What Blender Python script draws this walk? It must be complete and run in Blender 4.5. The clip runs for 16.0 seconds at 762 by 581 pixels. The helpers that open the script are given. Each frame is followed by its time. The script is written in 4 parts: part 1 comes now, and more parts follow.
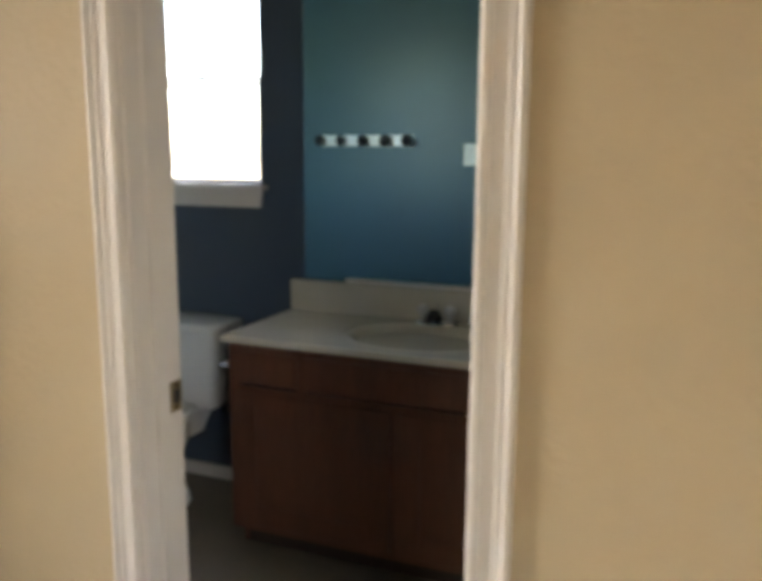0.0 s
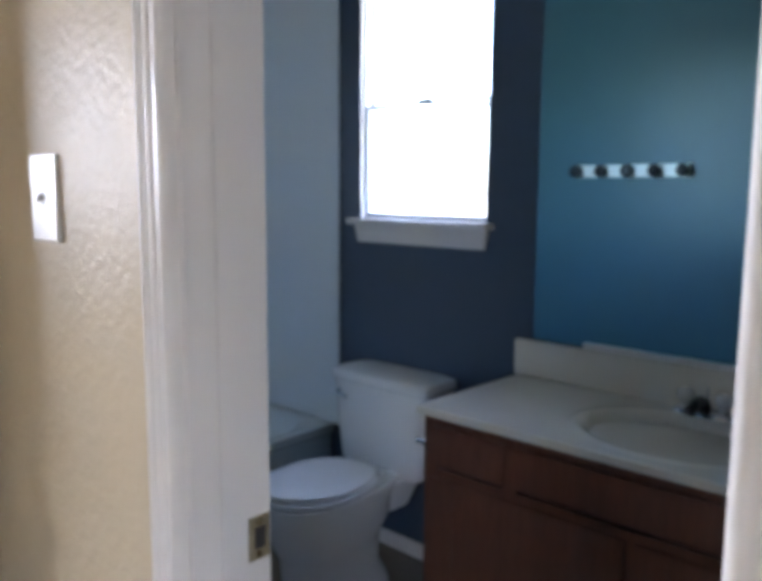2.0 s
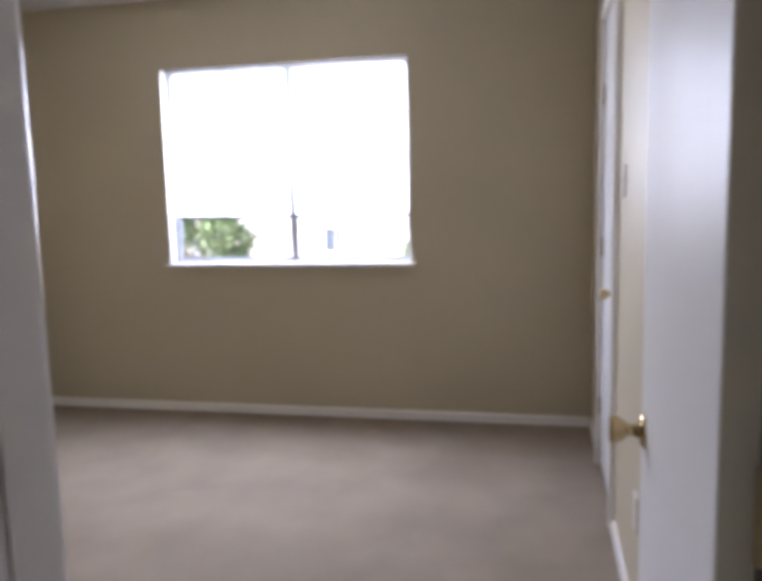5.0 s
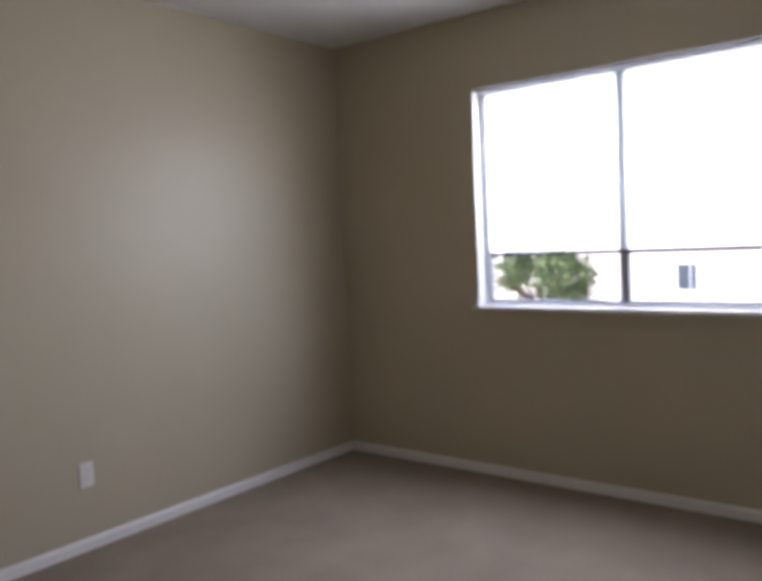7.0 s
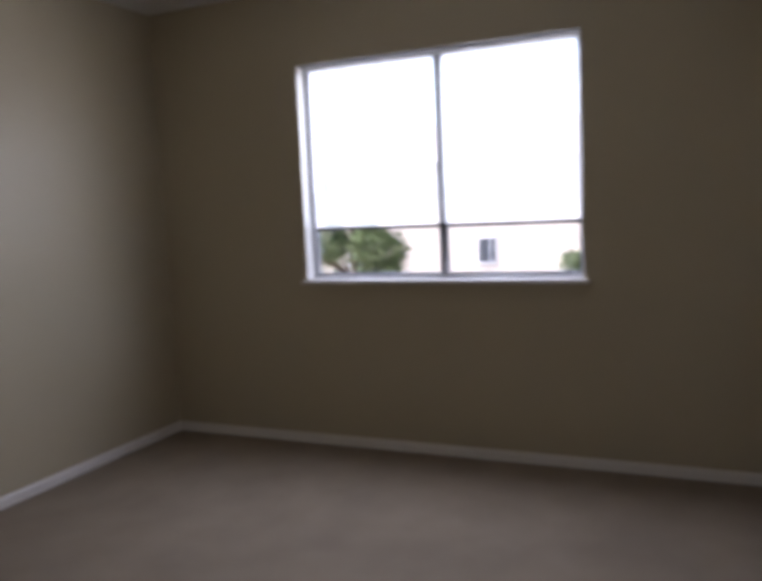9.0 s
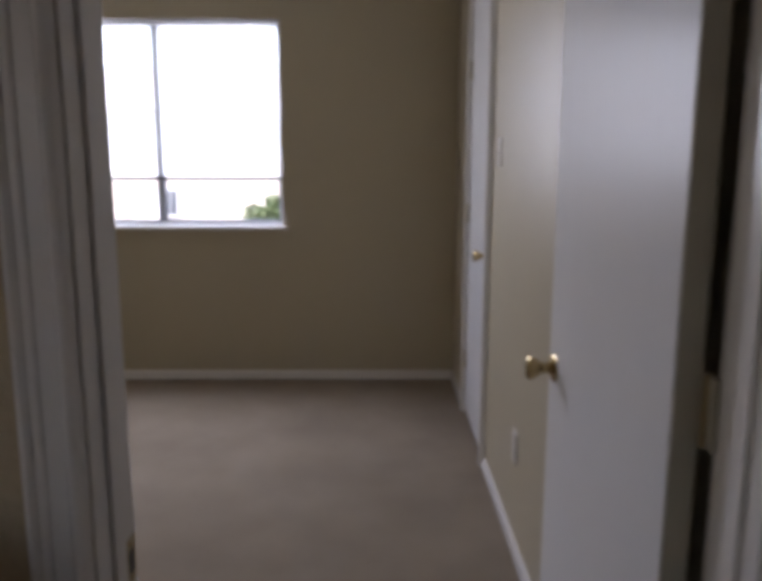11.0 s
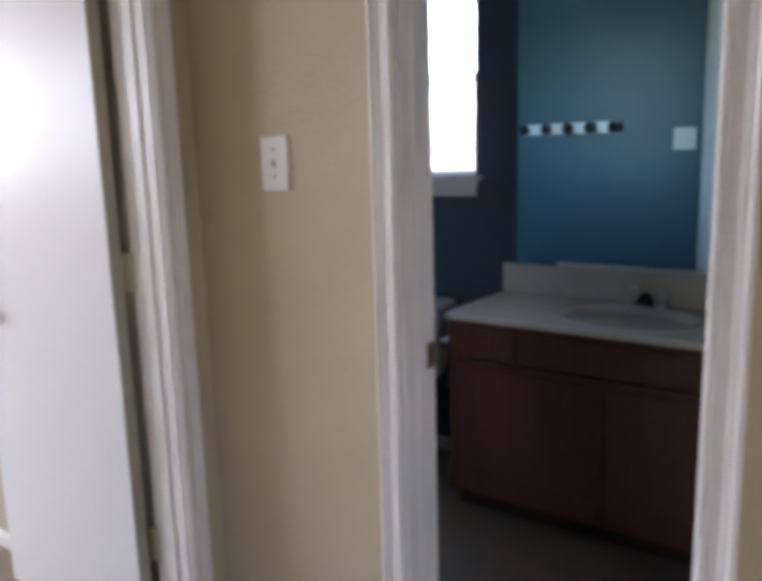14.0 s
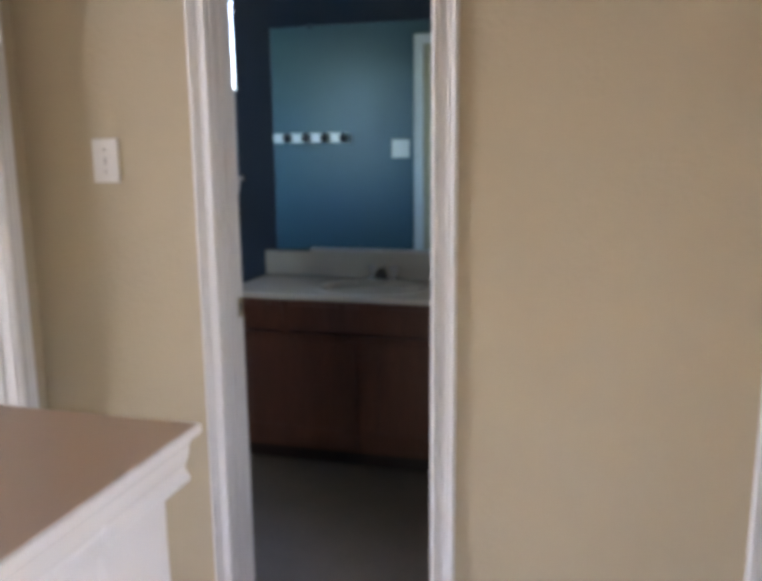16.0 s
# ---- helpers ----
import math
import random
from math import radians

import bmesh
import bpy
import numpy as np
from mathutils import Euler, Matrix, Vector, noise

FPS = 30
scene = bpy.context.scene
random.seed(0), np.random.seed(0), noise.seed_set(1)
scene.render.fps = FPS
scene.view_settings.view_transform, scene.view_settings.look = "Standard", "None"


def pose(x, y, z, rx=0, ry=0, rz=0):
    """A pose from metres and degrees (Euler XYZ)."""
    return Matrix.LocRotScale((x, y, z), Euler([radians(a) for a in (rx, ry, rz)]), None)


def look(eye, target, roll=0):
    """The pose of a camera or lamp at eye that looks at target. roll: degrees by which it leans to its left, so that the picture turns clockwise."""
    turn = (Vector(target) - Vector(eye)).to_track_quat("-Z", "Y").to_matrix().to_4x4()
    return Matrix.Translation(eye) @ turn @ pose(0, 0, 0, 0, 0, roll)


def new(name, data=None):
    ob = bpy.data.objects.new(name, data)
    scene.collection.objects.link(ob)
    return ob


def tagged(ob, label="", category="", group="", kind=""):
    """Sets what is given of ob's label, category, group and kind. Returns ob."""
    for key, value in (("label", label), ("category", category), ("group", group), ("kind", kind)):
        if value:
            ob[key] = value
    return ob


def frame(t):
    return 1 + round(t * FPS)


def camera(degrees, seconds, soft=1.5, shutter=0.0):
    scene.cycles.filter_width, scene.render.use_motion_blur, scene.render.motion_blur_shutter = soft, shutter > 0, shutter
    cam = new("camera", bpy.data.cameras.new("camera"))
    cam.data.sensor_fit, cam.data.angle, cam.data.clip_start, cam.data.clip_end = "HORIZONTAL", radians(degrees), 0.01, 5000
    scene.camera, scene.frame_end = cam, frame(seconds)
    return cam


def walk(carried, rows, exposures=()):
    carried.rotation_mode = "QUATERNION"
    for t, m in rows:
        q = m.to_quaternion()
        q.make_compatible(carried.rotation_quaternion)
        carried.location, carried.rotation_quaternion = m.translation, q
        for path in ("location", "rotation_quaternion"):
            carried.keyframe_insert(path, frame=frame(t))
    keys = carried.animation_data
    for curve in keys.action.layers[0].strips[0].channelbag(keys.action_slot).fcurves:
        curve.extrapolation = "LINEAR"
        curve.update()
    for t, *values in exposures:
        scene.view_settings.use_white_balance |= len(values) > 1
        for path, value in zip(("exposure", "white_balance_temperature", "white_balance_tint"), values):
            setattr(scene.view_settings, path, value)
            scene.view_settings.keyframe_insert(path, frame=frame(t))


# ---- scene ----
cam = camera(54.26, 16.0, soft=5.8, shutter=0.5)

PATH = [
    (0, pose(0.8262, -0.9652, 1.3660, 80.021, -0.418, 21.999)),
    (0.5, pose(0.7453, -0.8349, 1.3736, 80.824, 0.559, 26.798)),
    (1, pose(0.7147, -0.7061, 1.3847, 81.436, 0.133, 31.457)),
    (1.5, pose(0.7229, -0.5454, 1.3767, 81.992, 0.040, 37.832)),
    (2, pose(0.7048, -0.4439, 1.3693, 82.359, -0.373, 42.899)),
    (2.5, pose(0.6891, -0.3521, 1.3734, 82.169, -1.835, 48.957)),
    (3, pose(0.6810, -0.2562, 1.3749, 81.508, -2.923, 60.805)),
    (3.5, pose(0.5531, -0.2582, 1.3626, 81.326, -1.901, 73.161)),
    (4, pose(0.3836, -0.3267, 1.3668, 81.777, -1.179, 83.267)),
    (4.5, pose(0.1873, -0.3392, 1.3760, 82.409, -0.038, 93.180)),
    (5, pose(-0.0583, -0.3160, 1.3932, 82.484, 1.409, 102.024)),
    (5.2, pose(-0.1772, -0.3061, 1.3996, 82.284, 1.820, 104.545)),
    (7.5, pose(-0.8166, -0.4807, 1.3494, 86.771, 2.432, 130.254)),
    (8, pose(-0.8026, -0.4580, 1.3396, 86.679, 2.297, 129.804)),
    (8.5, pose(-0.7368, -0.4751, 1.3481, 85.559, 2.199, 123.413)),
    (9, pose(-0.6911, -0.5044, 1.3636, 83.714, 2.629, 113.780)),
    (11.5, pose(0.3440, -0.5408, 1.4082, 79.957, -0.202, 82.300)),
    (12, pose(0.5206, -0.6428, 1.3874, 80.437, 0.538, 72.339)),
    (12.5, pose(0.6421, -0.8425, 1.3862, 80.038, 1.242, 59.602)),
    (13, pose(0.6991, -0.9435, 1.3720, 79.730, 1.774, 50.500)),
    (13.5, pose(0.7760, -1.0567, 1.3723, 79.444, 1.809, 43.074)),
    (14, pose(0.8341, -1.2093, 1.3775, 79.331, 1.589, 36.079)),
    (14.5, pose(0.8835, -1.3475, 1.3828, 79.332, 1.439, 30.334)),
    (15, pose(0.9408, -1.4838, 1.3743, 79.628, 1.451, 25.359)),
    (15.5, pose(0.9506, -1.6307, 1.3679, 79.830, 1.323, 19.773)),
    (16, pose(0.9345, -1.8023, 1.3711, 79.490, 0.532, 15.178)),
]
EXPOSURES = [
    (0.0, 4.75, 8400, 18), (0.6, 4.85, 8100, 18), (1.2, 5.0, 6800, 23), (2.0, 4.95, 6100, 21), (3.0, 4.95, 5950, 21), (3.5, 5.1, 6000, 23), (4.0, 4.6, 6100, 25), (4.5, 4.05, 6100, 26), (5.2, 3.5, 6100, 26), (7.5, 2.65, 6250, 25), (8.5, 2.6, 6250, 25), (9.0, 2.1, 6350, 26),
    (11.5, 2.9, 6400, 26), (12.5, 3.7, 6400, 25), (13.5, 4.25, 6300, 24), (15.0, 4.6, 6400, 23), (16.0, 4.75, 6500, 23),
]
walk(cam, PATH, EXPOSURES)

# ---- world and sun ----
world = bpy.data.worlds.new("world")
scene.world = world
world.use_nodes = True
wn = world.node_tree.nodes
sky = wn.new("ShaderNodeTexSky")
sky.sky_type = "NISHITA"
sky.sun_disc = False
SUN_EL, SUN_AZ = radians(62), radians(150)
sky.sun_elevation, sky.sun_rotation = SUN_EL, SUN_AZ
sky.dust_density = 2.5
wn["Background"].inputs["Strength"].default_value = 0.15
world.node_tree.links.new(sky.outputs["Color"], wn["Background"].inputs["Color"])
sun = new("sun", bpy.data.lights.new("sun", "SUN"))
sun.data.energy, sun.data.angle, sun.data.color = 3.2, radians(0.53), (1.0, 0.95, 0.88)
sun_from = Vector((math.sin(SUN_AZ) * math.cos(SUN_EL), math.cos(SUN_AZ) * math.cos(SUN_EL), math.sin(SUN_EL)))
sun.matrix_world = look(sun_from * 50, (0, 0, 0))

# ---- materials ----


def material(name, color, rough=0.5, metal=0.0, spec=0.5, vary=0.0, vary_scale=3.0, grain=0.0, grain_scale=200.0,
             bump=0.0, bump_scale=60.0, bump_dist=0.002, stretch=(1, 1, 1), coat=0.0, second=None, rough_vary=0.0):
    """A procedural surface: base colour varied at two scales, bump relief and uneven gloss."""
    m = bpy.data.materials.new(name)
    m.use_nodes = True
    n, l = m.node_tree.nodes, m.node_tree.links
    p = n["Principled BSDF"]
    p.inputs["Roughness"].default_value = rough
    p.inputs["Metallic"].default_value = metal
    p.inputs["Specular IOR Level"].default_value = spec
    p.inputs["Coat Weight"].default_value = coat
    co = n.new("ShaderNodeTexCoord")
    mp = n.new("ShaderNodeMapping")
    mp.inputs["Scale"].default_value = stretch
    l.new(co.outputs["Object"], mp.inputs["Vector"])
    rgb = n.new("ShaderNodeRGB")
    rgb.outputs[0].default_value = (*color, 1)
    out = rgb.outputs[0]

    def blend(source, scale, detail, amount, dark):
        t = n.new("ShaderNodeTexNoise")
        t.inputs["Scale"].default_value, t.inputs["Detail"].default_value = scale, detail
        l.new(mp.outputs[0], t.inputs["Vector"])
        r = n.new("ShaderNodeMapRange")
        r.inputs["From Min"].default_value, r.inputs["From Max"].default_value = 0.3, 0.7
        r.inputs["To Min"].default_value, r.inputs["To Max"].default_value = 0.0, amount
        l.new(t.outputs["Fac"], r.inputs["Value"])
        x = n.new("ShaderNodeMix")
        x.data_type = "RGBA"
        l.new(r.outputs[0], x.inputs["Factor"])
        l.new(source, x.inputs["A"])
        x.inputs["B"].default_value = (*dark, 1)
        return x.outputs["Result"]

    if vary:
        out = blend(out, vary_scale, 3, vary, second or tuple(c * 0.55 for c in color))
    if grain:
        out = blend(out, grain_scale, 2, grain, tuple(c * 0.45 for c in color))
    l.new(out, p.inputs["Base Color"])
    if rough_vary:
        t = n.new("ShaderNodeTexNoise")
        t.inputs["Scale"].default_value = 9
        l.new(mp.outputs[0], t.inputs["Vector"])
        r = n.new("ShaderNodeMapRange")
        r.inputs["To Min"].default_value, r.inputs["To Max"].default_value = max(rough - rough_vary, 0.02), rough + rough_vary
        l.new(t.outputs["Fac"], r.inputs["Value"])
        l.new(r.outputs[0], p.inputs["Roughness"])
    if bump:
        t = n.new("ShaderNodeTexNoise")
        t.inputs["Scale"].default_value, t.inputs["Detail"].default_value = bump_scale, 3
        l.new(mp.outputs[0], t.inputs["Vector"])
        b = n.new("ShaderNodeBump")
        b.inputs["Strength"].default_value, b.inputs["Distance"].default_value = bump, bump_dist
        l.new(t.outputs["Fac"], b.inputs["Height"])
        l.new(b.outputs[0], p.inputs["Normal"])
    return m


M_WALL = material("beige_wall_paint", (0.50, 0.408, 0.275), 0.46, spec=0.13, vary=0.12, vary_scale=1.6, bump=1.0, bump_scale=62, bump_dist=0.0026, rough_vary=0.05)
M_BED = material("bedroom_wall_paint", (0.470, 0.408, 0.288), 0.40, spec=0.31, vary=0.10, vary_scale=1.4, bump=0.8, bump_scale=85, bump_dist=0.0026)
M_BLUE = material("slate_blue_wall_paint", (0.040, 0.098, 0.125), 0.42, spec=0.42, vary=0.15, vary_scale=2.0, bump=0.4, bump_scale=75, bump_dist=0.002)
# north, west and east bathroom walls: redder and less green than the slate blue
M_SLATE = material("dark_slate_wall", (0.050, 0.076, 0.115), 0.42, spec=0.42, vary=0.15, vary_scale=2.0, bump=0.4, bump_scale=75, bump_dist=0.002)
M_CEIL = material("ceiling_texture", (0.60, 0.575, 0.53), 0.9, vary=0.08, bump=0.9, bump_scale=45, bump_dist=0.006)
M_TRIM = material("white_trim_paint", (0.74, 0.71, 0.675), 0.26, spec=0.14, vary=0.05, vary_scale=3, rough_vary=0.04, bump=0.06, bump_scale=90, bump_dist=0.0003, stretch=(1, 1, 0.12))
M_DOOR = material("white_door_paint", (0.69, 0.68, 0.67), 0.31, spec=0.03, vary=0.05, vary_scale=4, bump=0.55, bump_scale=34, bump_dist=0.0011, stretch=(1, 1, 0.06), rough_vary=0.06)
# tan, taken a step darker to hold the shade on the hinge edge
M_EDGE = material("shaded_edge_paint", (0.45, 0.41, 0.31), 0.55, vary=0.2, vary_scale=12)
M_CARPET = material("carpet", (0.39, 0.315, 0.238), 0.97, spec=0.1, vary=0.46, vary_scale=3.2, grain=0.5, grain_scale=260, bump=1.0, bump_scale=240, bump_dist=0.006)
M_VINYL = material("bath_vinyl", (0.22, 0.18, 0.135), 0.5, vary=0.35, vary_scale=5, grain=0.25, grain_scale=60, bump=0.2, bump_scale=40)
M_WOOD = material("cherry_wood", (0.150, 0.056, 0.030), 0.42, vary=0.55, vary_scale=3.2, grain=0.5, grain_scale=30, stretch=(5, 5, 0.5), bump=0.15, bump_scale=60, coat=0.06)
# kick board: wood colour darkened to carry the shade of its recess
M_KICK = material("shaded_toe_kick", (0.035, 0.018, 0.012), 0.6, vary=0.3)
M_MARBLE = material("cultured_marble", (0.66, 0.63, 0.55), 0.16, vary=0.22, vary_scale=5, second=(0.55, 0.50, 0.41), coat=0.3)
M_PORC = material("white_porcelain", (0.78, 0.79, 0.79), 0.09, vary=0.04, coat=0.4)
M_SEAT = material("toilet_seat_plastic", (0.74, 0.76, 0.78), 0.2, vary=0.03)
M_TUB = material("tub_enamel", (0.69, 0.74, 0.75), 0.2, vary=0.06, coat=0.3)
M_PANEL = material("tub_surround_panel", (0.76, 0.81, 0.82), 0.2, vary=0.08, vary_scale=1.5, coat=0.2)
M_CHROME = material("chrome", (0.52, 0.53, 0.55), 0.14, metal=1.0, rough_vary=0.04)
# spout: chrome with its dark reflections put into the colour
M_SPOUT = material("dark_reflection_chrome", (0.10, 0.10, 0.11), 0.22, metal=0.9, vary=0.3, vary_scale=30, rough_vary=0.05)
M_KNOB = material("clear_tap_knob", (0.60, 0.62, 0.63), 0.18, vary=0.15, vary_scale=40, coat=0.3)
M_BRASS = material("polished_brass", (0.50, 0.37, 0.18), 0.20, metal=1.0, vary=0.3, vary_scale=40, rough_vary=0.08)
M_DULL = material("dull_brass", (0.42, 0.34, 0.20), 0.42, metal=0.9, vary=0.4, vary_scale=60)
M_PLATE = material("ivory_switch_plastic", (0.70, 0.665, 0.62), 0.3, vary=0.03)
M_DARK = material("dark_slot", (0.05, 0.045, 0.04), 0.6)
M_SCUFF = material("grey_scuff", (0.25, 0.22, 0.18), 0.7)
M_BLACK = material("black_metal", (0.006, 0.008, 0.012), 0.42, spec=0.25, vary=0.2, vary_scale=30)
M_BOARD = material("hook_board_white", (0.70, 0.69, 0.67), 0.35, vary=0.1)
M_CAP = material("ledge_cap_paint", (0.72, 0.52, 0.395), 0.3, vary=0.15, vary_scale=3, bump=0.2, bump_scale=60)
M_VFRAME = material("window_frame_white", (0.70, 0.71, 0.73), 0.35, vary=0.06)
M_ALU = material("window_frame_aluminium", (0.30, 0.31, 0.34), 0.4, metal=0.4, vary=0.2, vary_scale=15)
M_BAR = material("shade_bottom_bar", (0.07, 0.07, 0.08), 0.5, vary=0.1)
M_STUCCO = material("outside_stucco", (0.62, 0.55, 0.48), 0.9, vary=0.2, bump=0.6, bump_scale=90)
M_SHINGLE = material("roof_shingle", (0.24, 0.20, 0.18), 0.9, vary=0.4, vary_scale=5, grain=0.3, grain_scale=25)
M_GRASS = material("dry_ground", (0.17, 0.16, 0.12), 0.95, vary=0.5, vary_scale=0.6, grain=0.4, grain_scale=20)
M_LEAF = material("foliage", (0.15, 0.205, 0.10), 0.5, vary=0.5, vary_scale=3, second=(0.10, 0.14, 0.04))
M_BARK = material("bark", (0.14, 0.10, 0.07), 0.9, vary=0.5, vary_scale=12, bump=0.6, bump_scale=30)
M_PANE_DARK = material("far_window_glass", (0.06, 0.07, 0.085), 0.08)
M_FENCE = material("weathered_fence", (0.30, 0.24, 0.18), 0.85, vary=0.4, vary_scale=8)

M_MIRROR = bpy.data.materials.new("mirror_glass")
M_MIRROR.use_nodes = True
mp_ = M_MIRROR.node_tree.nodes["Principled BSDF"]
mp_.inputs["Base Color"].default_value = (0.69, 0.93, 0.94, 1)
mp_.inputs["Metallic"].default_value, mp_.inputs["Roughness"].default_value = 1.0, 0.012

M_GLASS = bpy.data.materials.new("window_glass")
M_GLASS.use_nodes = True
gn, gl = M_GLASS.node_tree.nodes, M_GLASS.node_tree.links
gt, gg, gm = gn.new("ShaderNodeBsdfTransparent"), gn.new("ShaderNodeBsdfGlossy"), gn.new("ShaderNodeMixShader")
gt.inputs[0].default_value = (0.95, 0.97, 0.97, 1)
gg.inputs["Roughness"].default_value = 0.01
gm.inputs[0].default_value = 0.05
gl.new(gt.outputs[0], gm.inputs[1]), gl.new(gg.outputs[0], gm.inputs[2])
gl.new(gm.outputs[0], gn["Material Output"].inputs["Surface"])

M_SHADE = bpy.data.materials.new("sheer_white_shade")
M_SHADE.use_nodes = True
sn, sl = M_SHADE.node_tree.nodes, M_SHADE.node_tree.links
st, ss, sm = sn.new("ShaderNodeBsdfTransparent"), sn.new("ShaderNodeBsdfTranslucent"), sn.new("ShaderNodeMixShader")
ss.inputs[0].default_value = (0.95, 0.95, 0.94, 1)
sm.inputs[0].default_value = 0.13
sl.new(st.outputs[0], sm.inputs[1]), sl.new(ss.outputs[0], sm.inputs[2])
sl.new(sm.outputs[0], sn["Material Output"].inputs["Surface"])

# ---- mesh helpers ----


def part(name, bm, mat, parent=None, label="", smooth=False, bevel=0.0):
    """Links a bmesh as one mesh object, under a thing or a part when one is given."""
    if bevel:
        bmesh.ops.remove_doubles(bm, verts=bm.verts, dist=1e-5)
        sharp = [e for e in bm.edges if len(e.link_faces) == 2 and e.calc_face_angle() > 0.5]
        bmesh.ops.bevel(bm, geom=sharp, offset=bevel, segments=2, affect="EDGES", clamp_overlap=True)
    me = bpy.data.meshes.new(name)
    if smooth:
        for f in bm.faces:
            f.smooth = True
        for e in bm.edges:
            if len(e.link_faces) == 2 and e.calc_face_angle() > 0.7:
                e.smooth = False
    bm.to_mesh(me)
    bm.free()
    for x in (mat if isinstance(mat, (list, tuple)) else [mat]):
        me.materials.append(x)
    ob = new(name, me)
    if parent:
        ob.parent = parent
        ob.matrix_parent_inverse = parent.matrix_basis.inverted()
    if label:
        ob["label"] = label
    return ob


def thing(name, at, label, category, group=""):
    e = new(name)
    e.matrix_basis = pose(*at)
    return tagged(e, label, category, group)


def add_box(bm, x0, x1, y0, y1, z0, z1, mi=0):
    vs = [bm.verts.new(c) for c in ((x0, y0, z0), (x1, y0, z0), (x1, y1, z0), (x0, y1, z0), (x0, y0, z1), (x1, y0, z1), (x1, y1, z1), (x0, y1, z1))]
    for q in ((3, 2, 1, 0), (4, 5, 6, 7), (0, 1, 5, 4), (1, 2, 6, 5), (2, 3, 7, 6), (3, 0, 4, 7)):
        bm.faces.new([vs[i] for i in q]).material_index = mi
    return bm


def box(*a):
    return add_box(bmesh.new(), *a)


def wall(name, along, a0, a1, b0, b1, z0, z1, mats, holes=()):
    """A wall with real openings. along 'x' or 'y'; b0, b1: its two faces; mats: (face at b0, face at b1, reveals)."""
    bm = bmesh.new()
    As = sorted({a0, a1, *[v for h in holes for v in h[:2]]})
    Zs = sorted({z0, z1, *[v for h in holes for v in h[2:]]})
    solid = {}
    for i in range(len(As) - 1):
        for j in range(len(Zs) - 1):
            ca, cz = (As[i] + As[i + 1]) / 2, (Zs[j] + Zs[j + 1]) / 2
            solid[i, j] = not any(h[0] < ca < h[1] and h[2] < cz < h[3] for h in holes)
    cache = {}

    def v(a, b, z):
        key = (a, b, z)
        if key not in cache:
            cache[key] = bm.verts.new((a, b, z) if along == "x" else (b, a, z))
        return cache[key]

    def face(pts, mi):
        bm.faces.new([v(*q) for q in pts]).material_index = mi

    for (i, j), s in solid.items():
        if not s:
            continue
        p, q, r, t = As[i], As[i + 1], Zs[j], Zs[j + 1]
        face([(p, b0, r), (q, b0, r), (q, b0, t), (p, b0, t)], 0)
        face([(p, b1, r), (p, b1, t), (q, b1, t), (q, b1, r)], 1)
        if not solid.get((i - 1, j)):
            face([(p, b0, r), (p, b0, t), (p, b1, t), (p, b1, r)], 2)
        if not solid.get((i + 1, j)):
            face([(q, b0, r), (q, b1, r), (q, b1, t), (q, b0, t)], 2)
        if not solid.get((i, j - 1)):
            face([(p, b0, r), (p, b1, r), (q, b1, r), (q, b0, r)], 2)
        if not solid.get((i, j + 1)):
            face([(p, b0, t), (q, b0, t), (q, b1, t), (p, b1, t)], 2)
    bmesh.ops.recalc_face_normals(bm, faces=bm.faces)
    return tagged(part(name, bm, mats), kind="structure")


def strip(bm, profile, p0, p1, udir, hdir, m0=0.0, m1=0.0):
    """Sweeps a moulding profile (u, h) from p0 to p1; m0, m1: how far each end runs on per metre of u (mitres)."""
    p0, p1, udir, hdir = Vector(p0), Vector(p1), Vector(udir), Vector(hdir)
    d = (p1 - p0).normalized()
    a = [bm.verts.new(p0 + udir * u + hdir * h - d * (m0 * u)) for u, h in profile]
    b = [bm.verts.new(p1 + udir * u + hdir * h + d * (m1 * u)) for u, h in profile]
    n = len(profile)
    for i in range(n):
        bm.faces.new((a[i], a[(i + 1) % n], b[(i + 1) % n], b[i]))
    bm.faces.new(a), bm.faces.new(b)
    bmesh.ops.recalc_face_normals(bm, faces=bm.faces)
    return bm


def lathe(bm, profile, at, axis, n=24, turn=0.0):
    """Turns a profile of (distance along the axis, radius) about an axis through at."""
    axis = Vector(axis).normalized()
    side = axis.orthogonal().normalized()
    up = axis.cross(side)
    rings = []
    for d, r in profile:
        if r < 1e-6:
            rings.append([bm.verts.new(Vector(at) + axis * d)])
        else:
            rings.append([bm.verts.new(Vector(at) + axis * d + side * (r * math.cos(2 * math.pi * k / n + turn)) + up * (r * math.sin(2 * math.pi * k / n + turn))) for k in range(n)])
    for A, B in zip(rings, rings[1:]):
        for k in range(n):
            if len(A) == 1 and len(B) == 1:
                continue
            if len(A) == 1:
                bm.faces.new((A[0], B[k], B[(k + 1) % n]))
            elif len(B) == 1:
                bm.faces.new((A[k], A[(k + 1) % n], B[0]))
            else:
                bm.faces.new((A[k], A[(k + 1) % n], B[(k + 1) % n], B[k]))
    for R in (rings[0], rings[-1]):
        if len(R) > 1:
            bm.faces.new(R)
    bmesh.ops.recalc_face_normals(bm, faces=bm.faces)
    return bm


